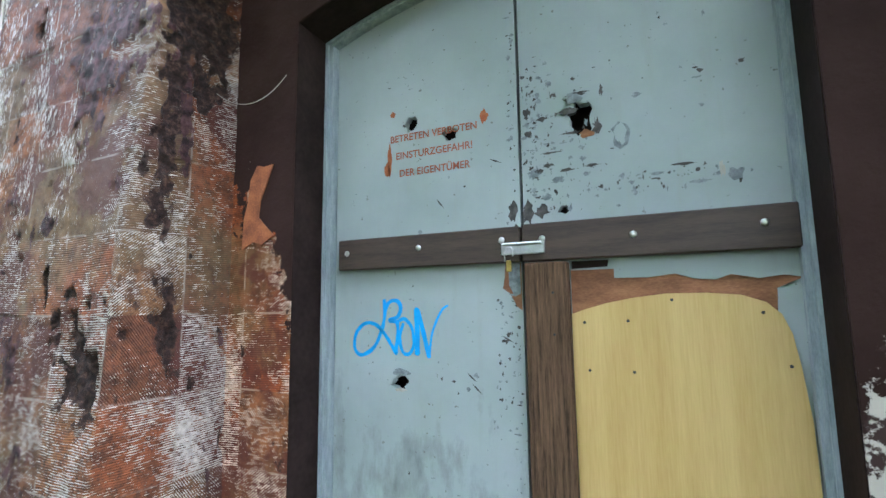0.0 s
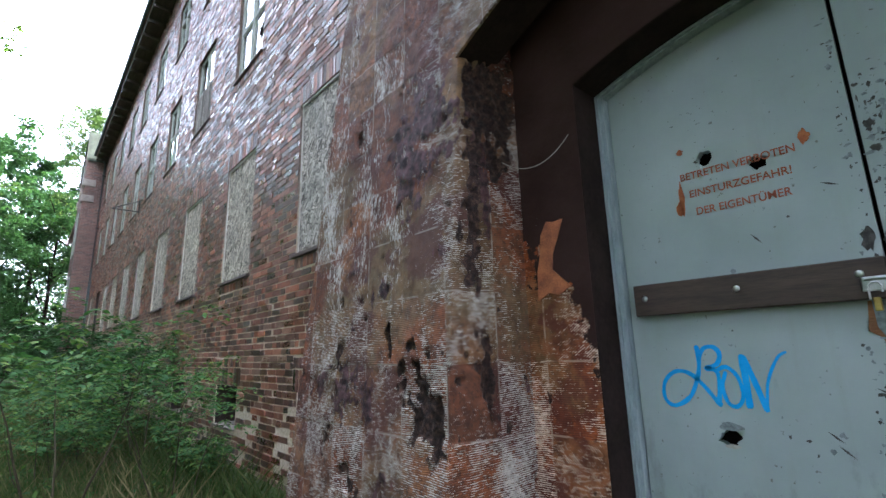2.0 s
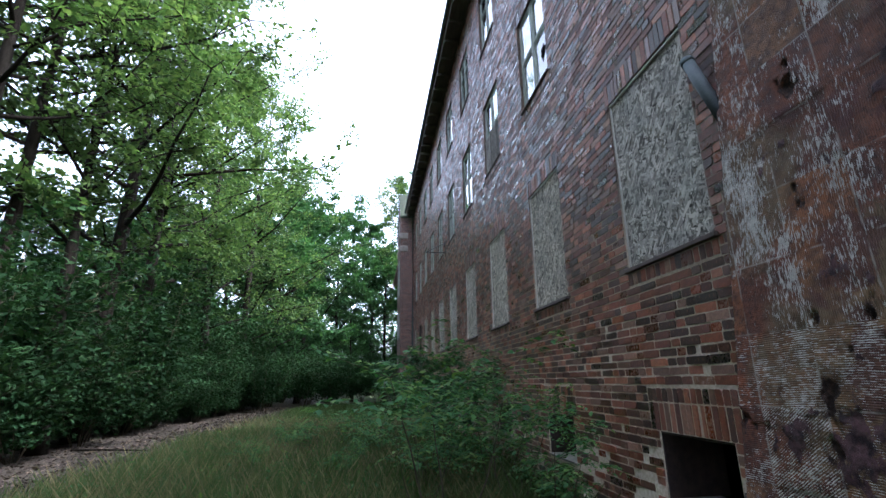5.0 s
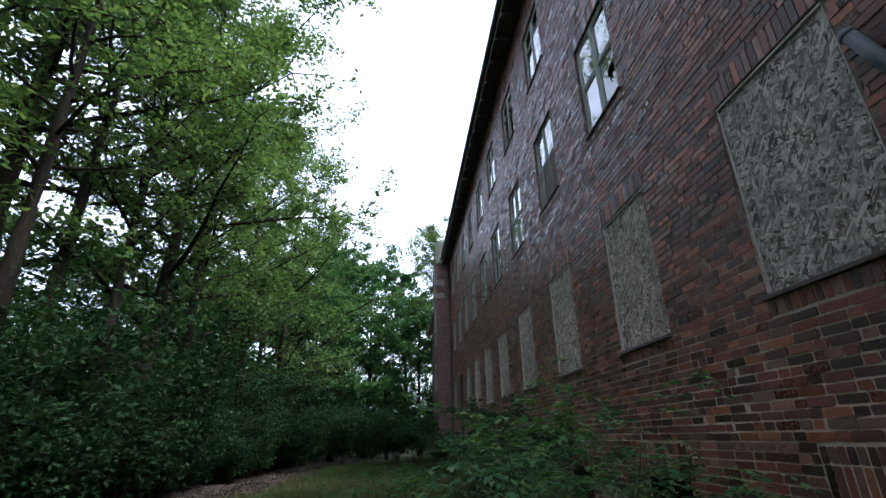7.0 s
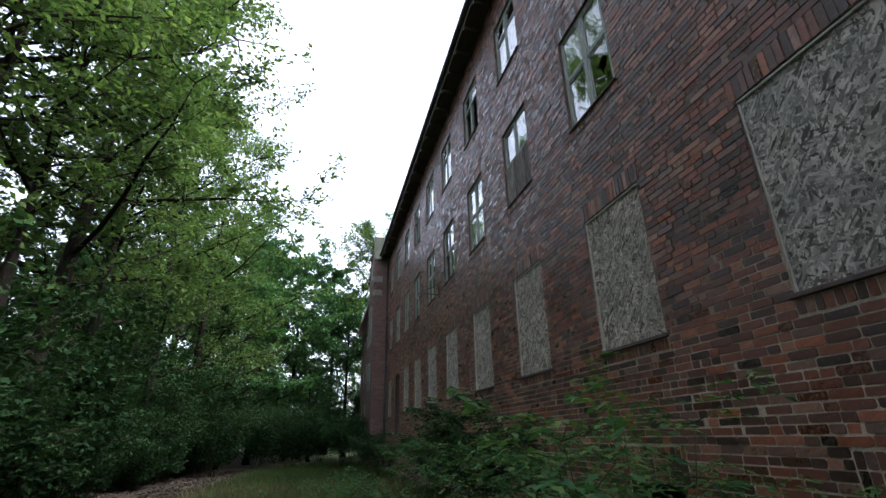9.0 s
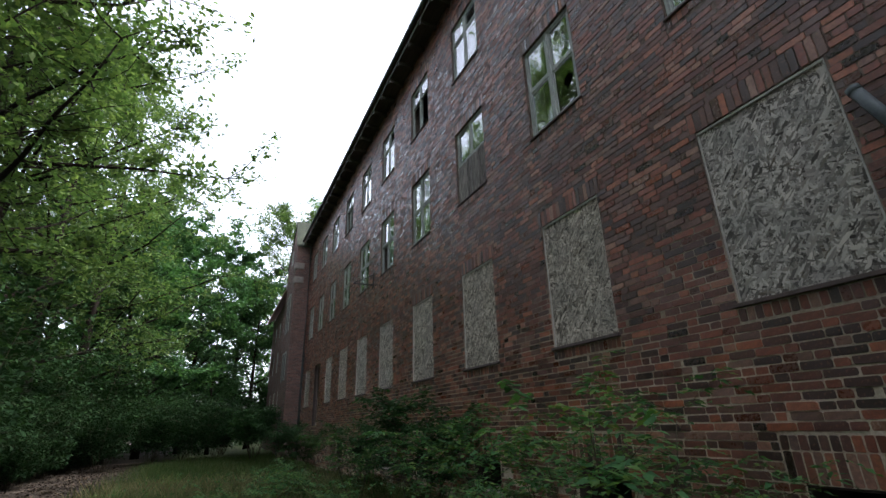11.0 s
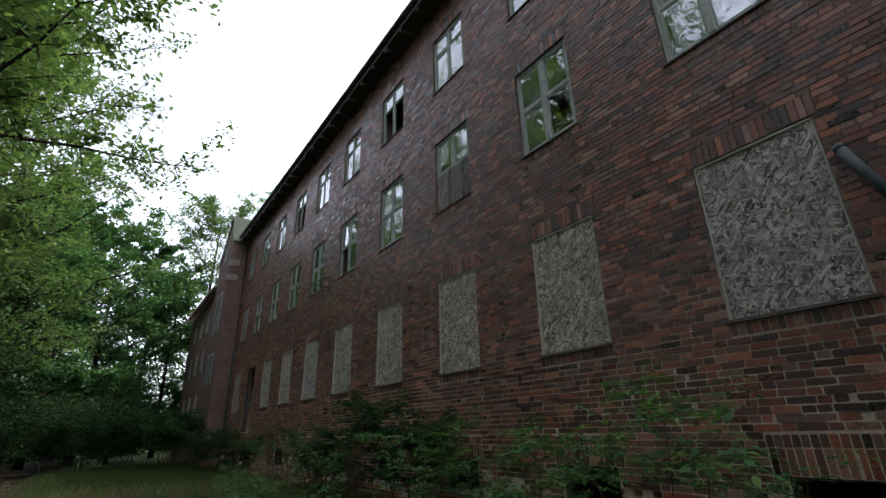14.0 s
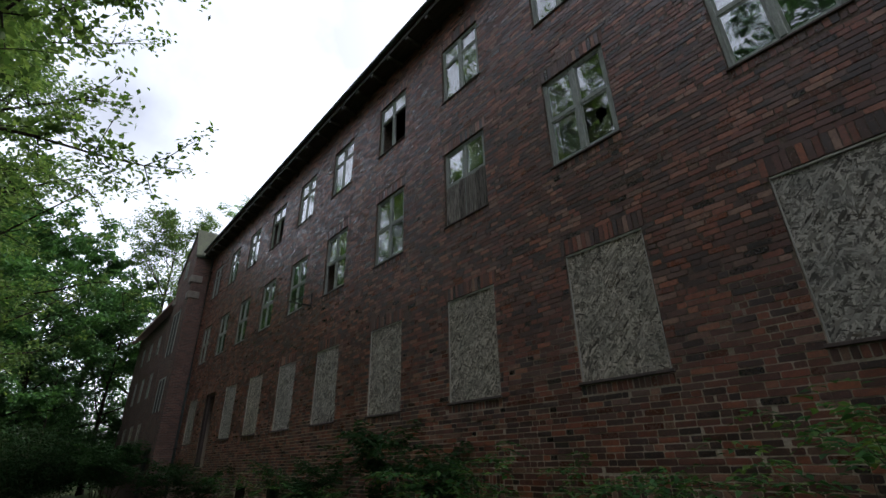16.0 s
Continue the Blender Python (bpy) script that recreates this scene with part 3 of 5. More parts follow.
dw = thing("window_9", pose(AXES[8], WALL_Y, 1.7), "tall dark opening with only its wooden frame left", "window", kind="structure")
for a in ((0, 0.08, 0.1, 0.2, 0, G_TOP - 1.7), (W_WIDE - 0.08, W_WIDE, 0.1, 0.2, 0, G_TOP - 1.7), (0.08, W_WIDE - 0.08, 0.1, 0.2, G_TOP - 1.78, G_TOP - 1.7)):
    part("frame", boxed(*a, bevel=0.006), M["sill"], dw)
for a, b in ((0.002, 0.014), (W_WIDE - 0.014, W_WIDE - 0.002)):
    part("cheek", boxed(a, b, 0.006, 0.098, 0.002, G_TOP - 1.702), M["vent_brick_shaded"], dw, "brick cheek of the same darkened brick as the vents")

for x, x1, lo, hi in wing_openings:
    source, high = (first, G_TOP - G_LOW) if lo < 3 else (kinds["cross"][0], H_U)
    copy_thing(source, pose(x, WALL_Y, lo) @ Matrix.Diagonal(((x1 - x) / W_WIDE, 1, (hi - lo) / high, 1)))

# ---- portal: battered piers with old tile bedding, arched double door ----
def bedding(k, u, v, broken, plum):
    """Old tile bedding: ribs combed bed by bed in rust-brown render, lime left on their crests, broken-out hollows. Gives colour and height."""
    iu = k.math('FLOOR', k.math('DIVIDE', k.math('ADD', u, 20.06), 0.3))
    iv = k.math('FLOOR', k.math('DIVIDE', k.math('ADD', v, 20.16), 0.3))
    wn = k.node("ShaderNodeTexWhiteNoise", Vector=k.node("ShaderNodeCombineXYZ", X=iu, Y=iv).outputs[0])
    rs = k.node("ShaderNodeSeparateColor", Color=wn.outputs["Color"])
    ra, rb, rc = wn.outputs["Value"], rs.outputs[0], rs.outputs[1]
    # combed level in most beds, slantwise in some, upright high up beside the wall
    slant = k.math('MULTIPLY', k.math('GREATER_THAN', rb, 0.68), k.math('MULTIPLY_ADD', k.math('GREATER_THAN', rc, 0.45), -1.5, 0.8))
    upright = k.math('MULTIPLY', k.math('LESS_THAN', u, -0.72), k.math('GREATER_THAN', v, 1.74))
    turn = k.math('ADD', k.math('MULTIPLY', slant, k.math('SUBTRACT', 1.0, upright)), k.math('MULTIPLY', upright, 1.5))
    turn = k.math('ADD', turn, k.math('MULTIPLY', k.math('SUBTRACT', ra, 0.5), 0.16))
    along = k.math('ADD', k.math('MULTIPLY', v, k.math('COSINE', turn)), k.math('MULTIPLY', u, k.math('SINE', turn)))
    phase = k.math('ADD', k.math('MULTIPLY', along, math.tau / 0.0084), k.math('MULTIPLY', k.noise(9, 5), 9.0))
    rib = k.math('MULTIPLY_ADD', k.math('SINE', phase), 0.5, 0.5)
    rust = k.ramp(ra, (0.0, (0.2, 0.062, 0.028)), (0.25, (0.36, 0.115, 0.04)), (0.45, (0.18, 0.062, 0.034)), (0.62, (0.39, 0.145, 0.05)), (0.8, (0.3, 0.15, 0.066)), (1.0, (0.22, 0.07, 0.037)))
    mott = k.noise(11, 9, None, 0.7)
    c = k.mix(k.step(mott, 0.4, 0.58), k.mix(0.72, rust, (0.045, 0.022, 0.017)), rust)
    c = k.mix(k.math('MULTIPLY', k.step(k.noise(38, 8, None, 0.75), 0.52, 0.58), 0.6), c, (0.05, 0.024, 0.018))
    c = k.mix(k.math('MULTIPLY', k.step(k.noise(1.6, 6), 0.5, 0.58), 0.6), c, k.ramp(k.noise(20, 7), (0.35, (0.11, 0.08, 0.04)), (0.65, (0.27, 0.2, 0.105))))
    c = k.mix(k.math('MULTIPLY', k.step(k.noise(2.6, 7, None, 0.6), 0.56, 0.6), 0.7), c, (0.1, 0.033, 0.03))
    c = k.mix(k.math('MULTIPLY', k.math('SUBTRACT', 1.0, rib), 0.3), c, (0.03, 0.018, 0.014))
    # lime: on the crests alone where it is thin, filling the beds where it is thick
    cover = k.math('ADD', k.math('MULTIPLY_ADD', k.noise(4.2, 10, k.stretch(1, 1, 0.6), 0.72), 1.5, -0.25), k.math('MULTIPLY', k.math('SUBTRACT', rc, 0.5), 0.22))
    dash = k.mix(upright, k.noise(1.0, 5, k.stretch(32, 32, 120), 0.7), k.noise(1.0, 5, k.stretch(130, 130, 22), 0.7))
    cover = k.math('ADD', cover, k.math('MULTIPLY', k.math('SUBTRACT', dash, 0.5), 1.35))
    cover = k.math('ADD', cover, k.math('MULTIPLY', upright, 0.03))
    lime = k.step(k.math('ADD', cover, k.math('MULTIPLY', k.math('SUBTRACT', rib, 0.5), k.math('MULTIPLY_ADD', upright, -0.2, 0.3))), 0.65, 0.7)
    c = k.mix(k.math('MULTIPLY', lime, 0.93), c, k.ramp(k.noise(45, 4), (0.3, (0.4, 0.36, 0.315)), (0.65, (0.74, 0.69, 0.62))))
    fu = k.math('ABSOLUTE', k.math('SUBTRACT', k.math('FRACT', k.math('DIVIDE', k.math('ADD', u, 20.06), 0.3)), 0.5))
    fv = k.math('ABSOLUTE', k.math('SUBTRACT', k.math('FRACT', k.math('DIVIDE', k.math('ADD', v, 20.16), 0.3)), 0.5))
    edge = k.math('ADD', k.math('MAXIMUM', fu, fv), k.math('MULTIPLY', k.math('SUBTRACT', k.noise(30, 4), 0.5), 0.02))
    joint = k.step(edge, 0.482, 0.49)
    c = k.mix(k.math('MULTIPLY', k.math('MULTIPLY', joint, k.step(k.noise(6, 5), 0.47, 0.55)), 0.6), c, (0.4, 0.355, 0.3))
    grit = k.math('MULTIPLY', k.math('SUBTRACT', k.noise(17, 10, k.stretch(1, 1, 0.7), 0.78), 0.5), 0.8)
    flake = k.math('ADD', k.step(k.noise(19, 9, None, 0.72), 0.47, 0.5), k.math('MULTIPLY', k.step(k.noise(46, 6, None, 0.7), 0.49, 0.53), 0.6))
    pl = k.step(k.math('ADD', plum, grit), 0.42, 0.46)
    pl = k.math('MULTIPLY', pl, k.math('SUBTRACT', 1.0, k.math('MULTIPLY', k.step(k.noise(15, 9, k.stretch(1, 1, 0.45), 0.75), 0.54, 0.57), 0.92)))
    c = k.mix(pl, c, k.ramp(k.noise(22, 6), (0.38, (0.03, 0.014, 0.015)), (0.62, (0.15, 0.07, 0.072))))
    bro = k.step(k.math('ADD', broken, grit), 0.4, 0.44)
    c = k.mix(bro, c, k.ramp(k.noise(30, 9, None, 0.78), (0.38, (0.014, 0.009, 0.008)), (0.52, (0.06, 0.032, 0.025)), (0.64, (0.17, 0.095, 0.066))))
    whole = k.math('SUBTRACT', 1.0, k.math('MAXIMUM', bro, pl))
    h = k.math('ADD', k.math('MULTIPLY', k.math('MULTIPLY', rib, whole), 0.28), k.math('MULTIPLY', k.math('MULTIPLY', lime, whole), 0.22))
    h = k.math('ADD', h, k.math('MULTIPLY', k.noise(26, 10, None, 0.75), k.math('MULTIPLY_ADD', k.math('MAXIMUM', bro, pl), 2.2, 1.0)))
    h = k.math('ADD', h, k.math('MULTIPLY', flake, k.math('MULTIPLY_ADD', k.math('MAXIMUM', bro, pl), 0.9, 0.12)))
    h = k.math('SUBTRACT', h, k.math('ADD', k.math('MULTIPLY', bro, 1.1), k.math('MULTIPLY', pl, 0.5)))
    return c, h


pk = Mat("tile_bedding", 0.8, 0, 0.25)
ps = pk.node("ShaderNodeSeparateXYZ", Vector=pk.co)
p_broken, p_plum = (pk.t.nodes.new("ShaderNodeAttribute") for _ in range(2))
p_broken.attribute_name, p_plum.attribute_name = "broken", "plum"
col, hgt = bedding(pk, pk.math('ADD', ps.outputs[0], ps.outputs[1]), ps.outputs[2], p_broken.outputs["Fac"], p_plum.outputs["Fac"])
pk.colour(col)
pk.rough(pk.step(pk.noise(25, 4), -0.6, 1.0))
pk.bump(hgt, 1.0, 0.016)
M["tile_bedding"] = pk.m

# chocolate paint, darkened for the shade of the recess, flaked off to orange render near the pier
bk = Mat("brown_paint_shaded", 0.75, 0, 0.1)
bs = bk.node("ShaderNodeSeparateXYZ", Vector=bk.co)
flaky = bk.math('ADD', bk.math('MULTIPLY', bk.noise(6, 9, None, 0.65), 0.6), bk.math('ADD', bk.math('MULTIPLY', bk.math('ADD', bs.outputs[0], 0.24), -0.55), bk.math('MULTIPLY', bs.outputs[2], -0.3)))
# brown set deeper than the paint, to hold the recess shade
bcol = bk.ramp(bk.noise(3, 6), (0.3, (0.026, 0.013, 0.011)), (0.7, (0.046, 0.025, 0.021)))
o_col, o_hgt = bedding(bk, bk.math('ADD', bs.outputs[0], bs.outputs[1]), bs.outputs[2], bk.math('SUBTRACT', bk.noise(5, 6), 0.28), 0.0)
orange = bk.mix(0.4, o_col, bk.mix(1.0, o_col, (1.5, 0.95, 0.65), 'MULTIPLY'))
peeled = bk.step(flaky, 0.33, 0.34)
fleck2 = bk.step(bk.math('SUBTRACT', bk.noise(9, 9, bk.stretch(1, 1, 0.5), 0.75), bk.math('MULTIPLY', bs.outputs[2], 0.03)), 0.6, 0.62)
bcol = bk.mix(bk.math('MULTIPLY', fleck2, 0.8), bcol, (0.4, 0.35, 0.31))
scabby = bk.step(bk.math('ADD', bk.math('MULTIPLY', bk.noise(7, 9, None, 0.7), 0.8), bk.math('ADD', bk.math('SUBTRACT', bs.outputs[0], 0.66), bk.math('MULTIPLY_ADD', bs.outputs[2], -0.5, 0.675))), 0.4, 0.415)
scab_c = bk.mix(bk.step(bk.noise(16, 8, None, 0.7), 0.48, 0.52), (0.05, 0.03, 0.027), (0.5, 0.46, 0.4))
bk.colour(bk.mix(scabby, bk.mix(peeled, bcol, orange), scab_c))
bk.bump(bk.math('ADD', bk.math('MULTIPLY', bk.math('MULTIPLY', o_hgt, peeled), 0.8), bk.math('SUBTRACT', bk.math('MULTIPLY', bk.noise(18, 8, None, 0.65), 1.0), peeled)), 0.8, 0.008)
M["brown_paint_shaded"] = bk.m
# near-black brown, also put where holes and gaps show only shade
M["dark_paint_and_shade"] = simple("dark_paint_and_shade", (0.012, 0.008, 0.007), (0.028, 0.018, 0.016), 5, rough=0.8, spec=0.1)

# grey-green painted sheet of the door leaves
dk = Mat("door_paint", 0.5, 0, 0.28)
grime = dk.noise(1.7, 6)
strk = dk.noise(3.5, 6, dk.stretch(6, 6, 0.7))
dcol = dk.mix(dk.step(grime, 0.35, 0.7), (0.3, 0.35, 0.343), (0.4, 0.45, 0.45))
dcol = dk.mix(dk.math('MULTIPLY', dk.step(strk, 0.55, 0.75), 0.3), dcol, (0.3, 0.32, 0.28))
ds = dk.node("ShaderNodeSeparateXYZ", Vector=dk.co)
mould = dk.math('MULTIPLY', dk.step(dk.math('SUBTRACT', dk.noise(5, 8, dk.stretch(1.6, 1, 0.6), 0.65), dk.math('MULTIPLY', ds.outputs[2], 0.35)), 0.18, 0.4), 0.7)
dcol = dk.mix(mould, dcol, (0.11, 0.12, 0.11))
speck = dk.step(dk.noise(48, 3), 0.7, 0.73)
dcol = dk.mix(dk.math('MULTIPLY', speck, 0.7), dcol, (0.13, 0.12, 0.1))
dk.colour(dcol)
dk.rough(dk.step(grime, -0.5, 1.6))
dk.bump(dk.math('ADD', dk.noise(5, 3), dk.math('MULTIPLY', dk.noise(90, 3), 0.12)), 0.18, 0.01)
M["door_paint"] = dk.m
M["door_frame"] = simple("door_frame", (0.2, 0.25, 0.27), (0.36, 0.42, 0.44), 14, rough=0.55, stretch=(3, 3, 0.6))
M["chip_dark"] = simple("chip_dark", (0.02, 0.018, 0.016), (0.1, 0.092, 0.085), 40, rough=0.7)
M["chip_grey"] = simple("chip_grey", (0.1, 0.12, 0.125), (0.27, 0.31, 0.32), 60, rough=0.6)
M["rust"] = simple("rust", (0.3, 0.08, 0.03), (0.48, 0.16, 0.06), 40, rough=0.8)
M["stencil"] = simple("stencil", (0.3, 0.07, 0.035), (0.42, 0.13, 0.07), 60, rough=0.7)
M["spray_blue"] = simple("spray_blue", (0.0, 0.29, 0.74), (0.015, 0.4, 0.86), 20, rough=0.45)
M["dark_bar"] = simple("dark_bar", (0.03, 0.019, 0.014), (0.075, 0.048, 0.034), 4, rough=0.55, stretch=(0.8, 6, 8), bump=0.4)
M["old_post"] = simple("old_post", (0.03, 0.018, 0.011), (0.21, 0.125, 0.074), 5, rough=0.85, spec=0.2, stretch=(18, 18, 0.8), bump=1.0, dist=0.01)
M["plywood"] = simple("plywood", (0.47, 0.31, 0.1), (0.6, 0.43, 0.17), 2.2, rough=0.5, stretch=(9, 9, 0.5), bump=0.08)
M["orange_render"] = simple("orange_render", (0.16, 0.05, 0.022), (0.42, 0.14, 0.05), 16, rough=0.85, bump=0.7, dist=0.008)
M["raw_board"] = simple("raw_board", (0.15, 0.06, 0.028), (0.33, 0.15, 0.07), 9, rough=0.85, stretch=(1, 1, 3), bump=0.6)

DOOR_X = -0.247
LEAF_Y = 1.612


def pier_front(z):
    return 0.86 + 0.075 * z


def pier_left(z):
    return -2.925 + 0.054 * z


# places where the bedding has fallen out and where a plum-coloured coat is left: run along the pier, height, half sizes, weight
FALLEN = ((-0.26, 2.72, 0.16, 0.24, 0.9), (-0.36, 2.05, 0.05, 0.4, 0.75), (-0.72, 1.2, 0.14, 0.3, 0.5), (-0.98, 1.62, 0.04, 0.2, 0.4), (-0.31, 1.4, 0.035, 0.16, 0.55), (-0.42, 1.86, 0.05, 0.1, 0.4), (-0.9, 2.15, 0.03, 0.16, 0.4),
          (-0.22, 2.32, 0.05, 0.08, 0.5), (-0.2, 1.17, 0.03, 0.05, 0.5), (-1.45, 1.55, 0.06, 0.3, 0.35), (-0.5, 1.12, 0.03, 0.14, 0.3), (-1.2, 0.9, 0.12, 0.15, 0.4))
COATED = ((-0.72, 2.55, 0.2, 0.34, 0.75), (-1.05, 1.78, 0.16, 0.14, 0.6), (-1.35, 1.3, 0.3, 0.16, 0.45), (-1.25, 0.8, 0.25, 0.14, 0.4), (-0.32, 2.45, 0.07, 0.4, 0.35))


def worn(u, z, places, seed, base):
    """How worn the pier is at a place: uneven all over, most at the given places."""
    v = base + 0.36 * noise.noise((u * 4.2, seed, z * 2.6)) + 0.32 * noise.noise((u * 12, seed, z * 7)) + 0.26 * noise.noise((u * 30, seed, z * 20))
    for cu, cz, ru, rz, w in places:
        v += w * math.exp(-((u - cu) / ru) ** 2 - ((z - cz) / rz) ** 2)
    return v


def bedding_relief(p):
    """How far the crumbling surface stands out at p, and its two kinds of wear."""
    u = p.x + p.y
    broken, plum = worn(u, p.z, FALLEN, 3.0, 0.08), worn(u, p.z, COATED, 9.0, 0.08)
    d = 0.004 * noise.noise((p.x * 5, p.y * 5, p.z * 5)) + 0.004 * noise.noise((p.x * 19, p.y * 19, p.z * 19))
    iu_, iv_ = math.floor((u + 20.06) / 0.3), math.floor((p.z + 20.16) / 0.3)
    d += 0.003 * noise.cell((iu_ + 0.5, iv_ + 0.5, 2.5))
    deep = min(1.0, max(0.0, (broken - 0.37) / 0.1))
    d -= deep * (0.017 + 0.01 * noise.noise((p.x * 30, p.y * 30, p.z * 30)) + 0.02 * max(0.0, broken - 0.55))
    coat = min(1.0, max(0.0, (plum - 0.4) / 0.08))
    d += coat * (0.004 + 0.006 * noise.noise((p.x * 24, p.y * 24, p.z * 16)))
    return d, broken, plum


def pier_mesh(mirror):
    step = 0.0105 if not mirror else 0.04
    z0, z1 = -0.35, 4.3
    nz = int((z1 - z0) / step)
    counts = [max(2, int(l / step)) for l in (1.0, 1.4, 0.16, 0.23)]
    verts, faces, wear, width = [], [], [], sum(counts) + 1
    for j in range(nz + 1):
        z = z0 + (z1 - z0) * j / nz
        f, l = pier_front(z), pier_left(z)
        corners = [Vector((l + 0.05, WALL_Y, z)), Vector((l, f, z)), Vector((-1.505, f, z)), Vector((-1.47, f + 0.15, z)), Vector((-1.43, 1.39, z))]
        row, nrm = [], []
        for (a, b), c in zip(zip(corners, corners[1:]), counts):
            side = (b - a).normalized().cross(Vector((0, 0, 1)))
            for i in range(c):
                row.append(a.lerp(b, i / c))
                nrm.append(side)
        row.append(corners[-1])
        nrm.append(nrm[-1])
        for p, s in zip(row, nrm):
            d, broken, plum = bedding_relief(p)
            q = p + s * d
            wear.append((broken, plum))
            verts.append((2 * DOOR_X - q.x if mirror else q.x, q.y, q.z))
    for j in range(nz):
        for i in range(width - 1):
            a = j * width + i
            f4 = (a, a + 1, a + width + 1, a + width)
            faces.append(f4[::-1] if mirror else f4)
    me = from_lists("pier", verts, faces)
    for i, key in enumerate(("broken", "plum")):
        me.attributes.new(key, 'FLOAT', 'POINT').data.foreach_set("value", [w[i] for w in wear])
    return me


portal = thing("door_1", pose(0, 0, 0), "boarded-up arched double door in a crumbling portal with old tile bedding", "door", kind="structure")
part_mesh("pier", pier_mesh(False), M["tile_bedding"], portal, "battered pier with combed rust-brown tile bedding and lime scabs", smooth=True)
part_mesh("pier", pier_mesh(True), M["tile_bedding"], portal, "battered pier with combed rust-brown tile bedding and lime scabs", smooth=True)


def arch_z(x, spring, rise, half):
    return spring + rise * max(0.0, 1 - ((x - DOOR_X) / half) ** 2)


def arched_panel(xa, xb, top, hole_half, spring, rise, y0, y1, n=28, legs=True):
    """A wall panel with an arched opening down to the ground."""
    bm = bmesh.new()
    xs = [xa] + [DOOR_X - hole_half + 2 * hole_half * i / n for i in range(n + 1)] + [xb]
    under = [None] + [arch_z(x, spring, rise, hole_half) for x in xs[1:-1]] + [None]
    for ya in (y0, y1):
        for i in range(1, len(xs) - 2):
            bm.faces.new([bm.verts.new(p) for p in ((xs[i], ya, under[i]), (xs[i + 1], ya, under[i + 1]), (xs[i + 1], ya, top), (xs[i], ya, top))])
        for a, b in ((xs[0], xs[1]), (xs[-2], xs[-1])) if legs else ():
            zs = [-0.3, spring, top]
            for za, zb in zip(zs, zs[1:]):
                bm.faces.new([bm.verts.new(p) for p in ((a, ya, za), (b, ya, za), (b, ya, zb), (a, ya, zb))])
    for i in range(1, len(xs) - 2):
        bm.faces.new([bm.verts.new(p) for p in ((xs[i], y0, under[i]), (xs[i + 1], y0, under[i + 1]), (xs[i + 1], y1, under[i + 1]), (xs[i], y1, under[i]))])
    for x in (xs[1], xs[-2]) if legs else ():
        bm.faces.new([bm.verts.new(p) for p in ((x, y0, -0.3), (x, y1, -0.3), (x, y1, spring), (x, y0, spring))])
    bmesh.ops.remove_doubles(bm, verts=bm.verts, dist=0.0005)
    return bm


part("portal_head", arched_panel(-1.5, 1.03, 4.3, 1.262, 2.86, 0.34, 1.06, 1.075, legs=False), M["tile_bedding"], portal)
part("portal_arch", arched_panel(-1.5, 1.03, 4.3, 1.262, 2.862, 0.34, 1.077, 1.3, legs=False), M["dark_paint_and_shade"], portal, "dark brown arch soffit")
part("portal_fill", boxed(-2.2, 1.7, 1.3, WALL_Y - 0.01, 3.38, 4.3), M["dark_paint_and_shade"], portal)
part("portal_soffit", arched_panel(-1.46, 0.99, 3.4, 1.21, 2.99, 0.3, 1.12, 1.375, legs=False), M["dark_paint_and_shade"], portal, "dark brown stepped arch soffit")
part("recess_wall", arched_panel(-1.5, 1.03, 3.36, 0.852, 2.643, 0.15, 1.385, 1.56), M["brown_paint_shaded"], portal, "chocolate-painted recess, darkened for its shade, flaked to orange render")
part("reveal_lining", arched_panel(-1.0983, 0.6043, 2.92, 0.848, 2.64, 0.15, 1.389, 1.559), M["dark_paint_and_shade"], portal, "near-black brown reveal")
part("door_frame", arched_panel(-1.115, 0.62, 2.92, 0.817, 2.629, 0.15, 1.575, 1.66), M["door_frame"], portal, "blue-grey steel door frame")
part("frame_bead", arched_panel(-1.098, 0.604, 2.86, 0.837, 2.634, 0.15, 1.562, 1.574), M["door_frame"], portal)
part("pier_cap", boxed(-2.72, -1.45, 1.16, WALL_Y - 0.01, 4.24, 4.3), M["dark_paint_and_shade"], portal)
part("threshold", boxed(-1.2, 0.75, 1.2, 1.95, -0.3, 0.06, bevel=0.01), M["sandstone"], portal, "worn stone threshold")


def ragged(cx, cz, rx, rz, rng, n=14, rough=0.35):
    return [(cx + rx * (1 + rng.uniform(-rough, rough)) * math.cos(i * math.tau / n), cz + rz * (1 + rng.uniform(-rough, rough)) * math.sin(i * math.tau / n)) for i in range(n)]


def patch(outline, y, thick=0.0):
    """A flat ragged patch facing the viewer in front of the door, with a rim where it has thickness."""
    bm = bmesh.new()
    vs = [bm.verts.new((x, y, z)) for x, z in outline]
    es = [bm.edges.new((vs[i], vs[(i + 1) % len(vs)])) for i in range(len(vs))]
    bmesh.ops.triangle_fill(bm, edges=es, use_beauty=True)
    if thick:
        back = [bm.verts.new((v.co.x, v.co.y + thick, v.co.z)) for v in vs]
        for i in range(len(vs)):
            j = (i + 1) % len(vs)
            bm.faces.new((vs[i], vs[j], back[j], back[i]))
    bmesh.ops.recalc_face_normals(bm, faces=bm.faces)
    return bm


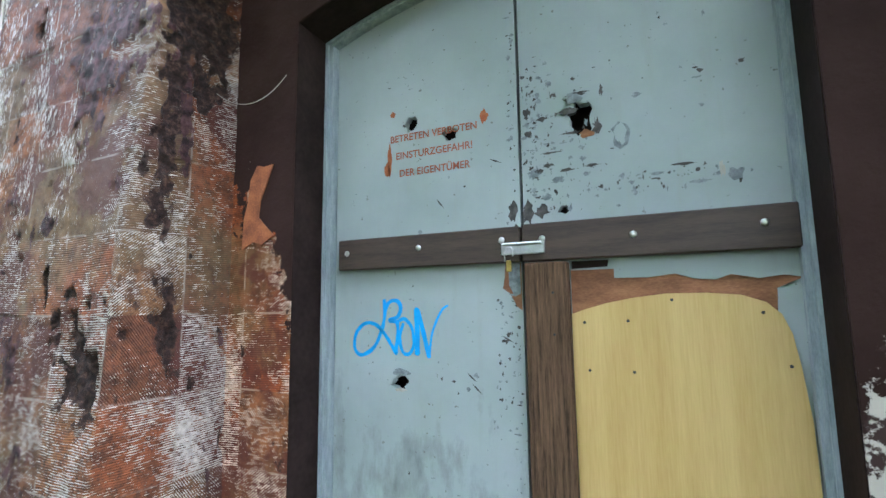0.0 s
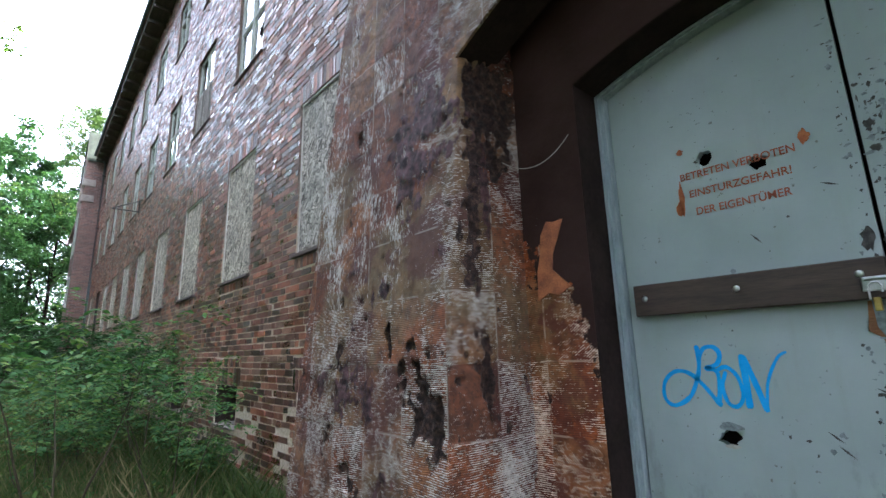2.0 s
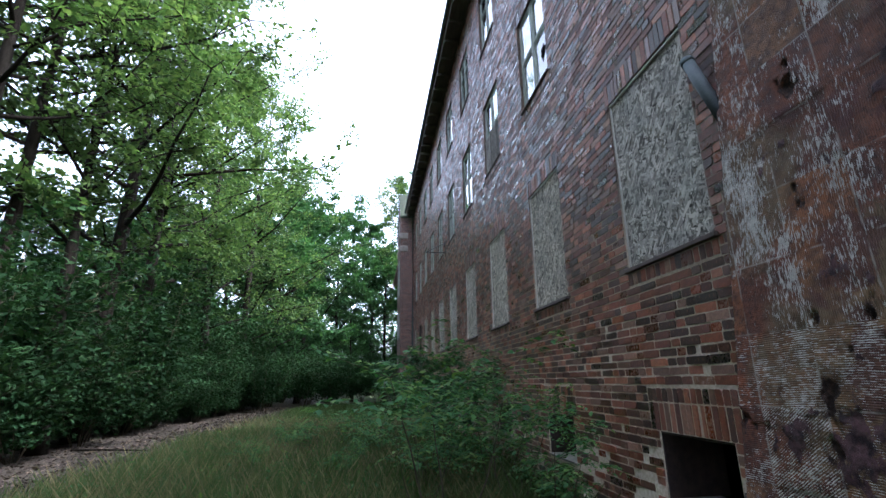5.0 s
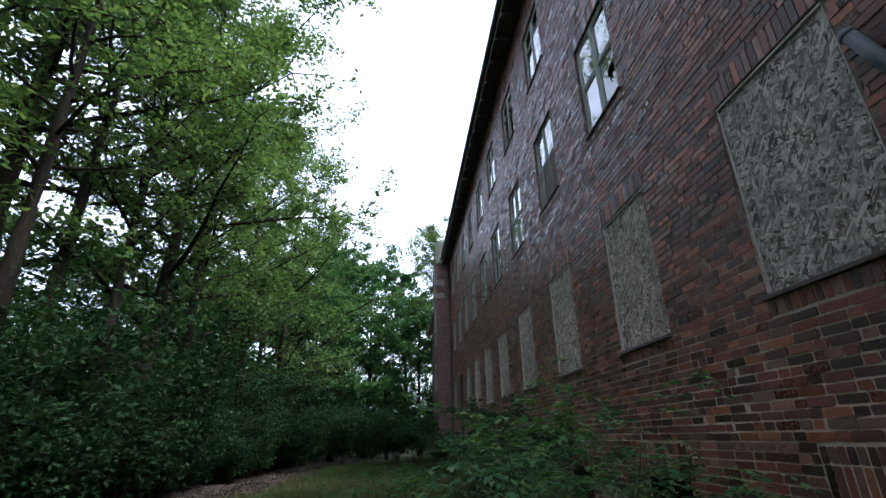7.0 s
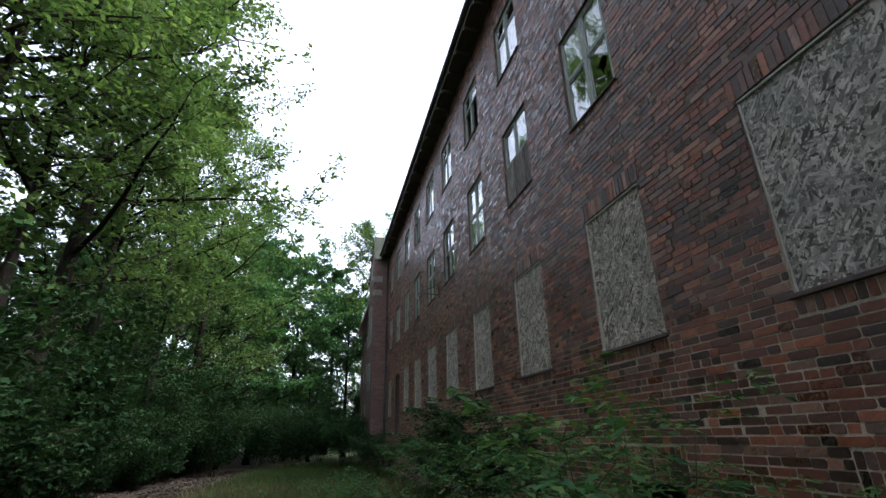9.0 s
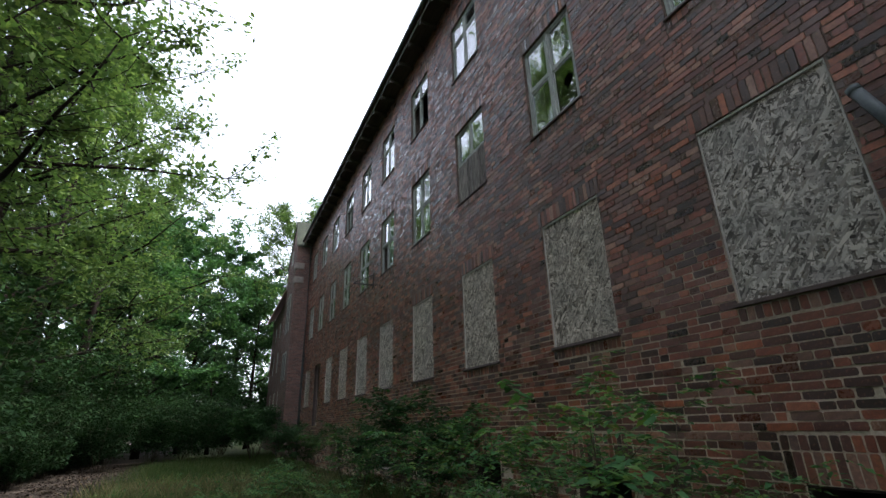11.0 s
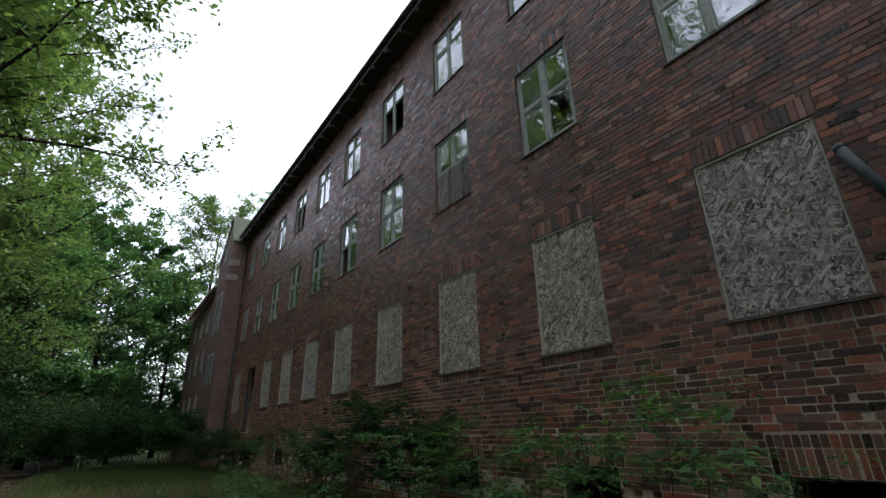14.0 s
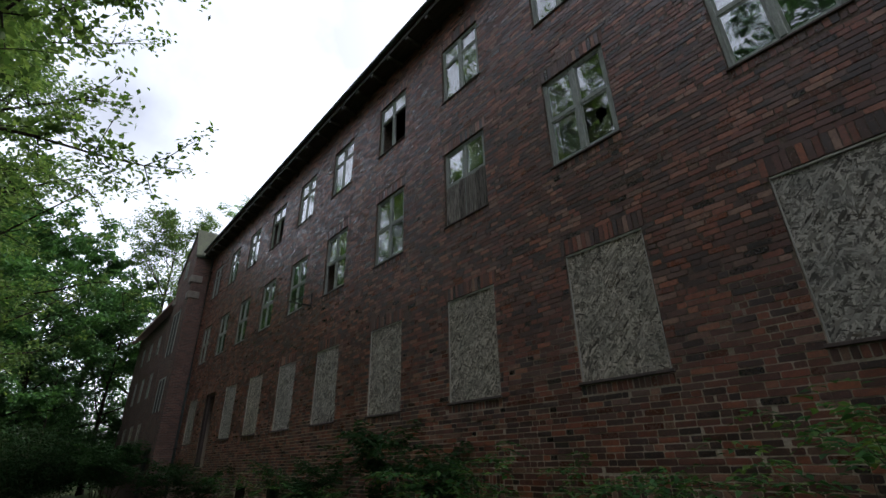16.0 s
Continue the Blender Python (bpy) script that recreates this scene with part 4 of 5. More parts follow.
def door_leaf(x0, x1, holes):
    bm = bmesh.new()
    n = 16
    outline = [(x0, 0.07), (x1, 0.07)] + [(x1 + (x0 - x1) * i / n, arch_z(x1 + (x0 - x1) * i / n, 2.622, 0.15, 0.825)) for i in range(n + 1)]
    es = []
    for ring in [outline] + holes:
        vs = [bm.verts.new((x, LEAF_Y, z)) for x, z in ring]
        es += [bm.edges.new((vs[i], vs[(i + 1) % len(vs)])) for i in range(len(vs))]
        back = [bm.verts.new((x, LEAF_Y + 0.035, z)) for x, z in ring]
        for i in range(len(vs)):
            j = (i + 1) % len(vs)
            bm.faces.new((vs[i], vs[j], back[j], back[i]))
    bmesh.ops.triangle_fill(bm, edges=es, use_beauty=True)
    return bm


drng = random.Random(5)
holes_l = [ragged(-0.69, 2.205, 0.028, 0.034, drng), ragged(-0.515, 2.135, 0.032, 0.024, drng), ragged(-0.745, 1.165, 0.036, 0.026, drng)]
holes_r = [ragged(-0.01, 2.115, 0.04, 0.062, drng, 18), ragged(-0.085, 1.79, 0.018, 0.014, drng)]
leaf_l = part("door_leaf", door_leaf(-1.058, -0.24, holes_l), M["door_paint"], portal, "dented grey-green painted sheet leaf with stencilled warning")
leaf_r = part("door_leaf", door_leaf(-0.228, 0.58, holes_r), M["door_paint"], portal, "scarred grey-green painted sheet leaf with a punched hole")
# dark sheet added in place of the unlit hall behind the holes
part("hall_blind", boxed(-1.07, 0.59, 1.75, 1.76, 0.07, 2.78), M["dark_paint_and_shade"], portal, "dark sheet added behind the leaves for the unlit hall")
# bent flaps and raw rims round the holes
for pts, mat, par in ((ragged(-0.735, 1.205, 0.04, 0.012, drng), "chip_grey", leaf_l), (ragged(-0.735, 1.138, 0.022, 0.007, drng), "batten", leaf_l), (ragged(-0.035, 2.185, 0.03, 0.024, drng), "chip_grey", leaf_r),
                      (ragged(0.005, 2.05, 0.022, 0.014, drng), "raw_board", leaf_r), (ragged(-0.055, 2.14, 0.03, 0.014, drng), "chip_dark", leaf_r), (ragged(0.115, 2.03, 0.028, 0.045, drng), "chip_grey", leaf_r), (ragged(0.115, 2.03, 0.019, 0.034, drng), "door_paint", leaf_r)):
    part("dent", patch(pts, LEAF_Y - drng.uniform(0.003, 0.009), 0.003), M[mat], par)
# chipped paint, thickest beside the meeting edges
for par, spots in ((leaf_l, [(-0.262, 0.5, 2.6, 0.012, 60), (-0.5, 0.7, 2.5, 0.22, 20), (-0.29, 1.0, 1.55, 0.03, 26)]), (leaf_r, [(-0.19, 1.78, 2.35, 0.025, 80), (-0.08, 1.78, 2.3, 0.07, 60), (0.2, 1.82, 1.9, 0.15, 30), (0.2, 1.9, 2.45, 0.25, 14)])):
    for dark in (True, False):
        bm = bmesh.new()
        for cx, za, zb, sx, n in spots:
            for i in range(n):
                s = drng.uniform(0.0012, 0.0062) * (0.8 if dark else 1.0)
                x, z = drng.gauss(cx, sx), drng.uniform(za, zb)
                if (par is leaf_l and -1.0 < x < -0.25) or (par is leaf_r and -0.22 < x < 0.55):
                    pts = ragged(x, z, s * drng.uniform(0.4, 2.0), s * drng.uniform(0.4, 2.0), drng, 9, 0.7)
                    y = LEAF_Y - drng.uniform(0.0012, 0.0024)
                    bm.faces.new([bm.verts.new((px, y, pz)) for px, pz in pts])
        tagged(part("paint_chips", bm, M["chip_dark" if dark else "chip_grey"], par), kind="stuff")
for x, z, rx, rz, mat in ((-0.18, 1.93, 0.022, 0.02, "chip_grey"), (-0.165, 1.935, 0.014, 0.01, "chip_dark"), (-0.16, 1.79, 0.025, 0.02, "chip_dark"), (-0.2, 2.08, 0.014, 0.012, "chip_dark"), (-0.14, 1.84, 0.014, 0.012, "chip_grey"), (-0.12, 2.0, 0.03, 0.004, "chip_dark"), (-0.07, 1.93, 0.022, 0.006, "chip_dark"), (0.44, 1.85, 0.022, 0.022, "chip_grey"), (0.4, 1.87, 0.008, 0.028, "batten"), (0.22, 1.88, 0.02, 0.005, "chip_grey"), (-0.21, 1.79, 0.018, 0.04, "chip_dark")):
    part("scar", patch(ragged(x, z, rx, rz, drng, 16, 0.45), LEAF_Y - 0.0028), M[mat], leaf_r)
part("scar", patch(ragged(-0.265, 1.8, 0.018, 0.04, drng, 16, 0.4), LEAF_Y - 0.0028), M["chip_dark"], leaf_l)
for x, z, rx, rz, mat in ((-0.205, 2.16, 0.012, 0.016, "chip_dark"), (-0.15, 2.13, 0.02, 0.007, "chip_dark"), (-0.1, 1.9, 0.024, 0.012, "chip_grey"), (-0.13, 1.955, 0.018, 0.008, "chip_dark"), (0.02, 1.935, 0.02, 0.005, "chip_dark"),
                          (-0.05, 2.06, 0.028, 0.004, "chip_dark"), (0.06, 2.2, 0.006, 0.02, "chip_dark"), (0.3, 1.9, 0.03, 0.004, "chip_dark"), (0.34, 1.84, 0.025, 0.006, "chip_grey"), (-0.02, 2.2, 0.035, 0.01, "chip_dark"), (0.04, 2.07, 0.012, 0.03, "chip_dark")):
    part("scar", patch(ragged(x, z, rx, rz, drng, 18, 0.6), LEAF_Y - 0.0034), M[mat], leaf_r)
for x, z, turn in ((-0.44, 1.2, 0.7), (-0.42, 1.16, 0.75), (-0.3, 1.34, 0.5), (-0.56, 1.86, 0.9), (-0.33, 2.0, 0.4)):
    c_, s_ = math.cos(turn), math.sin(turn)
    part("scratch", patch([(x + c_ * a - s_ * b, z - s_ * a - c_ * b) for a, b in ((-0.025, 0), (0, -0.003), (0.028, 0), (0.002, 0.004))], LEAF_Y - 0.003), M["chip_dark"], leaf_l)
for x, z, rx, rz in ((-0.37, 2.183, 0.016, 0.026), (-0.79, 2.07, 0.01, 0.06), (-0.8, 2.03, 0.014, 0.026), (-0.775, 2.262, 0.013, 0.011)):
    part("rust_stain", patch(ragged(x, z, rx, rz, drng, 16, 0.3), LEAF_Y - 0.002), M["rust"], leaf_l)
part("torn_corner", patch([(-0.3, 1.61), (-0.242, 1.61), (-0.242, 1.44), (-0.262, 1.455), (-0.285, 1.5), (-0.312, 1.52), (-0.305, 1.56)], LEAF_Y - 0.002), M["raw_board"], leaf_l)
part("torn_corner", patch([(-0.29, 1.61), (-0.246, 1.61), (-0.246, 1.5), (-0.268, 1.49), (-0.288, 1.53)], LEAF_Y - 0.0045), M["chip_grey"], leaf_l)

# stencilled warning


def lettering(text, width, height, m, material, parent):
    cu = bpy.data.curves.new("lettering", 'FONT')
    cu.body, cu.extrude, cu.size, cu.align_x = text, 0.0004, 1.0, 'LEFT'
    cu.offset = 0.012
    tmp = bpy.data.objects.new("lettering_source", cu)
    scene.collection.objects.link(tmp)
    me = bpy.data.meshes.new_from_object(tmp.evaluated_get(bpy.context.evaluated_depsgraph_get()))
    bpy.data.objects.remove(tmp)
    co = np.empty(len(me.vertices) * 3, np.float32)
    me.vertices.foreach_get("co", co)
    co = co.reshape(-1, 3)
    lo, hi = co.min(0), co.max(0)
    co[:, 0] = (co[:, 0] - lo[0]) / (hi[0] - lo[0]) * width
    co[:, 1] = co[:, 1] / 0.69 * height
    # ink thickened to a bold stencil face
    me.vertices.foreach_set("co", co.ravel())
    ob = part_mesh("lettering", me, material, parent)
    ob.matrix_world = m
    return ob


for text, x, z, w in (("BETRETEN VERBOTEN", -0.785, 2.14, 0.385), ("EINSTURZGEFAHR!", -0.758, 2.065, 0.338), ("DER EIGENTÜMER", -0.742, 1.99, 0.312)):
    lettering(text, w, 0.029, pose(x, LEAF_Y - 0.0025, z, 90, 0, 0), M["stencil"], leaf_l)

# sprayed tag


def stroke(points, width, y):
    """A flat ribbon along a smooth line through points."""
    pts = [Vector((x, 0, z)) for x, z in points]
    line = []
    for i in range(len(pts) - 1):
        p0, p1, p2, p3 = pts[max(i - 1, 0)], pts[i], pts[i + 1], pts[min(i + 2, len(pts) - 1)]
        for k in range(8):
            t = k / 8
            line.append(0.5 * ((2 * p1) + (p2 - p0) * t + (2 * p0 - 5 * p1 + 4 * p2 - p3) * t * t + (3 * p1 - p0 - 3 * p2 + p3) * t ** 3))
    line.append(pts[-1])
    bm = bmesh.new()
    prev = None
    for i, p in enumerate(line):
        d = (line[min(i + 1, len(line) - 1)] - line[max(i - 1, 0)]).normalized()
        s = Vector((-d.z, 0, d.x)) * width * 0.5 * (0.85 + 0.2 * noise.noise(p * 30)) * (0.55 if i in (0, len(line) - 1) else 1)
        cur = [bm.verts.new((p + s + Vector((0, y, 0)))), bm.verts.new((p - s + Vector((0, y, 0))))]
        if prev:
            bm.faces.new((prev[0], prev[1], cur[1], cur[0]))
        prev = cur
    return bm


tag = [([(-0.815, 1.49), (-0.812, 1.43), (-0.825, 1.37), (-0.86, 1.3), (-0.92, 1.265), (-0.955, 1.29), (-0.95, 1.35), (-0.905, 1.392), (-0.85, 1.385), (-0.8, 1.335), (-0.765, 1.285), (-0.752, 1.275)], 0.015),
       ([(-0.812, 1.445), (-0.79, 1.478), (-0.755, 1.482), (-0.738, 1.455), (-0.752, 1.42), (-0.79, 1.405), (-0.755, 1.395), (-0.752, 1.34), (-0.762, 1.282)], 0.016),
       ([(-0.752, 1.4), (-0.72, 1.41), (-0.688, 1.375), (-0.68, 1.31), (-0.702, 1.275), (-0.73, 1.285), (-0.742, 1.34), (-0.725, 1.395)], 0.014),
       ([(-0.668, 1.455), (-0.664, 1.36), (-0.664, 1.27)], 0.021), ([(-0.664, 1.452), (-0.64, 1.37), (-0.612, 1.262)], 0.018), ([(-0.612, 1.268), (-0.598, 1.36), (-0.56, 1.44), (-0.53, 1.462)], 0.009)]
for i, (pts, wd) in enumerate(tag):
    part("sprayed_line", stroke(pts, wd * 1.2, LEAF_Y - 0.0016 - i * 0.0003), M["spray_blue"], leaf_l, "bright blue spray paint")

# bar, post and panel nailed across the door
bar = thing("cross_bar", pose(DOOR_X, 1.57, 1.61), "dark-stained wooden bar bolted across the door leaves", "bar")


def set_world(ob):
    """Geometry given in world places, kept there under its thing."""
    ob.matrix_parent_inverse = ob.parent.matrix_world.inverted()
    return ob


plank_l = set_world(part("plank", boxed(-1.018, -0.236, 1.572, 1.61, 1.612, 1.738, bevel=0.004), M["dark_bar"], bar))
plank_r = set_world(part("plank", boxed(-0.228, 0.575, 1.57, 1.61, 1.612, 1.742, bevel=0.004), M["dark_bar"], bar))
for x, z in ((-0.97, 1.68), (-0.636, 1.684), (-0.3, 1.69), (-0.155, 1.686), (0.137, 1.68), (0.49, 1.688)):
    bm = bmesh.new()
    bmesh.ops.create_uvsphere(bm, u_segments=12, v_segments=6, radius=0.012, matrix=pose(x, 1.568, z) @ Matrix.Diagonal((1, 0.55, 1, 1)))
    part("bolt_head", bm, M["steel"], plank_l if x < -0.23 else plank_r, "shiny steel bolt head", True)
hasp = thing("hasp", pose(-0.23, 1.56, 1.655), "galvanised steel hasp with a small brass padlock", "hasp")
set_world(part("plate", boxed(-0.3, -0.145, 1.556, 1.566, 1.635, 1.678, bevel=0.003), M["steel"], hasp))
set_world(part("hinge_knuckle", tube(bmesh.new(), [(-0.29, 1.552, 1.672), (-0.155, 1.552, 1.672)], [0.006, 0.006]), M["steel"], hasp))
bm = bmesh.new()
tube(bm, [(-0.285, 1.55, 1.61), (-0.285, 1.55, 1.65), (-0.275, 1.55, 1.661), (-0.262, 1.55, 1.661), (-0.255, 1.55, 1.65), (-0.255, 1.55, 1.63)], [0.003] * 6, 6)
lock = set_world(part("padlock", boxed(-0.279, -0.261, 1.541, 1.555, 1.575, 1.615, bevel=0.003), M["brass"], hasp, "small brass padlock"))
part("shackle", bm, M["steel"], lock, "thin steel shackle")
post = thing("door_post", pose(-0.145, 1.585, 0.06), "weathered brown timber post fixed upright against the door", "post")
set_world(part("post", boxed(-0.222, -0.072, 1.566, 1.608, 0.06, 1.606, bevel=0.006), M["old_post"], post))
for z in (1.5, 1.36, 0.7):
    bm = bmesh.new()
    bmesh.ops.create_cone(bm, cap_ends=True, segments=8, radius1=0.005, radius2=0.004, depth=0.004, matrix=pose(-0.145 + 0.02, 1.565, z, 90))
    set_world(part("nail", bm, M["iron"], post))
panel = thing("plywood_panel", pose(0.25, 1.6, 0.06), "yellow varnished plywood panel with rounded corners screwed over the door", "panel")
outline = [(-0.07, 0.065), (0.568, 0.065), (0.565, 0.9), (0.562, 1.13), (0.548, 1.28), (0.535, 1.37), (0.515, 1.425), (0.48, 1.46), (0.42, 1.482), (0.33, 1.49), (0.22, 1.49), (0.12, 1.478), (0.04, 1.462), (-0.02, 1.445), (-0.07, 1.428)]
set_world(part("board", patch(outline, 1.594, 0.012), M["plywood"], panel))
for x, z in ((-0.03, 1.4), (0.105, 1.405), (-0.02, 1.245), (0.115, 1.245), (0.235, 1.47), (0.47, 1.43), (0.525, 1.28)):
    bm = bmesh.new()
    bmesh.ops.create_cone(bm, cap_ends=True, segments=8, radius1=0.0055, radius2=0.004, depth=0.004, matrix=pose(x, 1.593, z, 90))
    set_world(part("screw", bm, M["iron"], panel))
raw = part("exposed_board", patch([(-0.07, 1.3), (0.5, 1.3), (0.51, 1.42), (0.512, 1.5), (0.578, 1.53), (0.578, 1.56), (0.06, 1.575), (-0.07, 1.575)], 1.6075), M["raw_board"], portal, "torn raw chipboard core")
part("sheet_remnant", patch([(0.07, 1.545), (0.17, 1.543), (0.25, 1.552), (0.3, 1.535), (0.36, 1.53), (0.4, 1.545), (0.47, 1.53), (0.53, 1.538), (0.576, 1.53), (0.576, 1.608), (0.07, 1.608)], 1.6045, 0.003), M["door_paint"], portal)
part("sheet_remnant", patch([(0.5, 1.3), (0.578, 1.2), (0.578, 1.51), (0.512, 1.5)], 1.6055), M["door_paint"], portal)
# flat dark patch for the shade in the gap above the panel
part("gap", patch([(-0.065, 1.58), (0.05, 1.583), (0.055, 1.606), (-0.065, 1.606)], 1.606), M["dark_paint_and_shade"], portal)
# curled flake of orange render and a stray string at the jamb
bm = bmesh.new()
fl = [(-1.36, 1.7), (-1.3, 1.73), (-1.25, 1.715), (-1.19, 1.75), (-1.235, 1.79), (-1.275, 1.83), (-1.268, 1.9), (-1.24, 1.96), (-1.205, 2.045), (-1.25, 2.04), (-1.29, 2.05), (-1.325, 1.99), (-1.335, 1.9), (-1.355, 1.83)]
set_fl = part("render_flake", patch(fl, 1.376, 0.006), M["orange_render"], portal, "loose flake of orange render")
string = thing("string", pose(-1.3, 1.36, 2.3), "pale loose string hanging across the jamb", "string")
set_world(part("strand", tube(bmesh.new(), [(-1.46 + 0.34 * t, 1.3 + 0.08 * t - 0.03 * t * t, 2.37 - 0.29 * t + 0.32 * t * t) for t in [i / 14 for i in range(15)]], [0.0016] * 15, 5), M["batten"], string))

# ---- plants ----


def leaf_quads(points, size, rng, droop=0.5, wide=0.55, spread=None):
    """Two-triangle folded leaves at points, pointing every way, mostly flat and hanging a little."""
    n = len(points)
    az = rng.uniform(0, math.tau, n)
    el = rng.normal(-0.15, droop, n)
    d = np.stack([np.cos(az) * np.cos(el), np.sin(az) * np.cos(el), np.sin(el)], 1)
    up = np.stack([rng.normal(0, 0.45, n), rng.normal(0, 0.45, n), np.ones(n)], 1)
    s = np.cross(d, up)
    s /= np.linalg.norm(s, axis=1)[:, None]
    nrm = np.cross(s, d)
    ln = size * rng.uniform(0.65, 1.3, n)[:, None]
    p = np.asarray(points)
    mid = p + d * ln * 0.45
    fold = nrm * ln * 0.08
    v = np.stack([p, mid + s * ln * wide * 0.5 + fold, p + d * ln, mid - s * ln * wide * 0.5 + fold], 1).reshape(-1, 3)
    return v


def leaf_mesh(name, verts):
    n = len(verts) // 4
    me = bpy.data.meshes.new(name)
    me.vertices.add(n * 4)
    me.vertices.foreach_set("co", verts.astype(np.float32).ravel())
    me.loops.add(n * 4)
    me.loops.foreach_set("vertex_index", np.arange(n * 4, dtype=np.int32))
    me.polygons.add(n)
    me.polygons.foreach_set("loop_start", np.arange(0, n * 4, 4, dtype=np.int32))
    me.update(calc_edges=True)
    me.validate()
    return me


def branch(start, aim, length, rng, bend=0.25, n=5):
    """Points of a bough that starts at start and drifts upwards."""
    pts = [np.array(start, float)]
    d = np.array(aim, float)
    d /= np.linalg.norm(d)
    for i in range(n):
        d = d + rng.normal(0, bend * 0.4, 3) + np.array([0, 0, 0.06])
        d /= np.linalg.norm(d)
        pts.append(pts[-1] + d * length / n)
    return pts


def tree(name, seed, high, radius, bare, leaves, size, material, label, lean=0.0):
    """A tall broadleaved tree: trunk, boughs, and a crown of leaf clusters on its twigs."""
    rng = np.random.default_rng(seed)
    t = thing(name, pose(0, 0, 0), label, "tree", "trees of the wood")
    trunk = bmesh.new()
    r0 = high * 0.011 + 0.05
    tp = [np.array((lean * high * s ** 1.5 + 0.3 * math.sin(3 * s + seed), 0.3 * math.sin(2.3 * s + seed * 2), high * s * 0.95 - 0.3)) for s in np.linspace(0, 1, 12)]
    tp = [p - np.array((0.3 * math.sin(seed), 0.3 * math.sin(seed * 2), 0)) for p in tp]
    tube(trunk, [tuple(p) for p in tp], [r0 * (1 - 0.9 * s) * (1.35 if s == 0 else 1) for s in np.linspace(0, 1, 12)], 9)
    part("trunk", trunk, M["bark"], t, smooth=True)
    clusters, twigs = [], bmesh.new()
    nb = 26
    for i in range(nb):
        s = bare + (0.97 - bare) * (i + rng.uniform(0, 1)) / nb
        f = s * 11
        a = tp[int(f)] + (tp[min(int(f) + 1, 11)] - tp[int(f)]) * (f - int(f))
        az = i * 2.4 + rng.uniform(-0.5, 0.5)
        rel = (s - bare) / (1 - bare)
        ln = radius * (0.5 + 0.75 * math.sin(math.pi * min(1, 0.25 + rel * 0.72))) * rng.uniform(0.65, 1.15)
        pts = branch(a, (math.cos(az), math.sin(az), 0.25 + 0.7 * rel), ln, rng)
        rr = r0 * (1 - 0.85 * s) * 0.45
        limbs = bmesh.new()
        tube(limbs, [tuple(p) for p in pts], [rr * (1 - 0.16 * k) for k in range(6)], 5)
        for k in range(2, 6):
            for q in range(4):
                az2 = rng.uniform(0, math.tau)
                tw = branch(pts[k], (math.cos(az2), math.sin(az2), rng.uniform(-0.4, 0.6)), ln * rng.uniform(0.13, 0.34), rng, 0.5, 3)
                tube(twigs, [tuple(p) for p in tw], [rr * 0.28, rr * 0.2, rr * 0.14, rr * 0.05], 3)
                clusters += tw[1:]
        part("bough", limbs, M["bark"], t, smooth=True)
    tagged(part("twig_mass", twigs, M["bark"], t, smooth=True), kind="stuff")
    c = np.array(clusters)
    pick = c[rng.integers(0, len(c), leaves)]
    flat = rng.normal(0, 1, (leaves, 3)) * np.array([0.2, 0.2, 0.14]) * radius / 5.5
    part_mesh("crown", leaf_mesh("crown", leaf_quads(pick + flat, size, rng)), material, t)
    return t


def shrub(name, seed, high, radius, leaves, size, material, label, stems=7, group="undergrowth at the edge of the wood"):
    rng = np.random.default_rng(seed)
    t = thing(name, pose(0, 0, 0), label, "shrub", group)
    clusters, twigs = [], bmesh.new()
    for i in range(stems):
        wood = bmesh.new()
        az = i * 2.4 + rng.uniform(-0.4, 0.4)
        pts = branch((0.08 * math.cos(az), 0.08 * math.sin(az), -0.15), (math.cos(az) * radius / high * 0.8, math.sin(az) * radius / high * 0.8, 1), high * rng.uniform(0.7, 1.1), rng, 0.2, 6)
        r = 0.006 + high * 0.004
        tube(wood, [tuple(p) for p in pts], [r * (1 - 0.13 * k) for k in range(7)], 5)
        for k in range(2, 7):
            for q in range(4):
                az2 = rng.uniform(0, math.tau)
                tw = branch(pts[k], (math.cos(az2), math.sin(az2), rng.uniform(-0.1, 0.6)), radius * rng.uniform(0.25, 0.6), rng, 0.4, 3)
                tube(twigs, [tuple(p) for p in tw], [r * 0.4, r * 0.3, r * 0.2, r * 0.1], 3)
                clusters += tw[1:]
        part("stem", wood, M["twig"], t, smooth=True)
    tagged(part("twig_mass", twigs, M["twig"], t, smooth=True), kind="stuff")
    c = np.array(clusters)
    pick = c[rng.integers(0, len(c), leaves)] + rng.normal(0, 0.1 * radius, (leaves, 3)) * np.array([1, 1, 0.6])
    pick[:, 2] = np.maximum(pick[:, 2], 0.05)
    part_mesh("foliage", leaf_mesh("foliage", leaf_quads(pick, size, rng)), material, t)
    return t


def spread(first, places):
    """Sets the first thing at the first place (x, y, turn, scale) and copies it to the others."""
    for i, (x, y, turn, s) in enumerate(places):
        m = pose(x, y, ground_z(x, y), 0, 0, turn) @ Matrix.Scale(s, 4)
        if i == 0:
            first.matrix_world = m
        else:
            copy_thing(first, m)


big_a = tree("tree", 3, 21, 5.6, 0.24, 26000, 0.2, M["leaf"], "tall broadleaved tree with a full green crown")
big_b = tree("tree", 8, 23, 5.2, 0.2, 17500, 0.2, M["leaf"], "tall leaning broadleaved tree, dense and green", 0.05)
big_c = tree("tree", 15, 19, 4.8, 0.1, 28000, 0.165, M["leaf_dark"], "dark dense tree of the wood edge")
big_d = tree("tree", 19, 20, 5.2, 0.05, 15000, 0.36, M["leaf_dark"], "dark leafy tree deeper in the wood, some copies unseen for shade")
spread(big_a, [(-17.5, -9.5, 20, 1.08), (-30, -10, 130, 1.0), (-59, 4, 40, 1.25)])
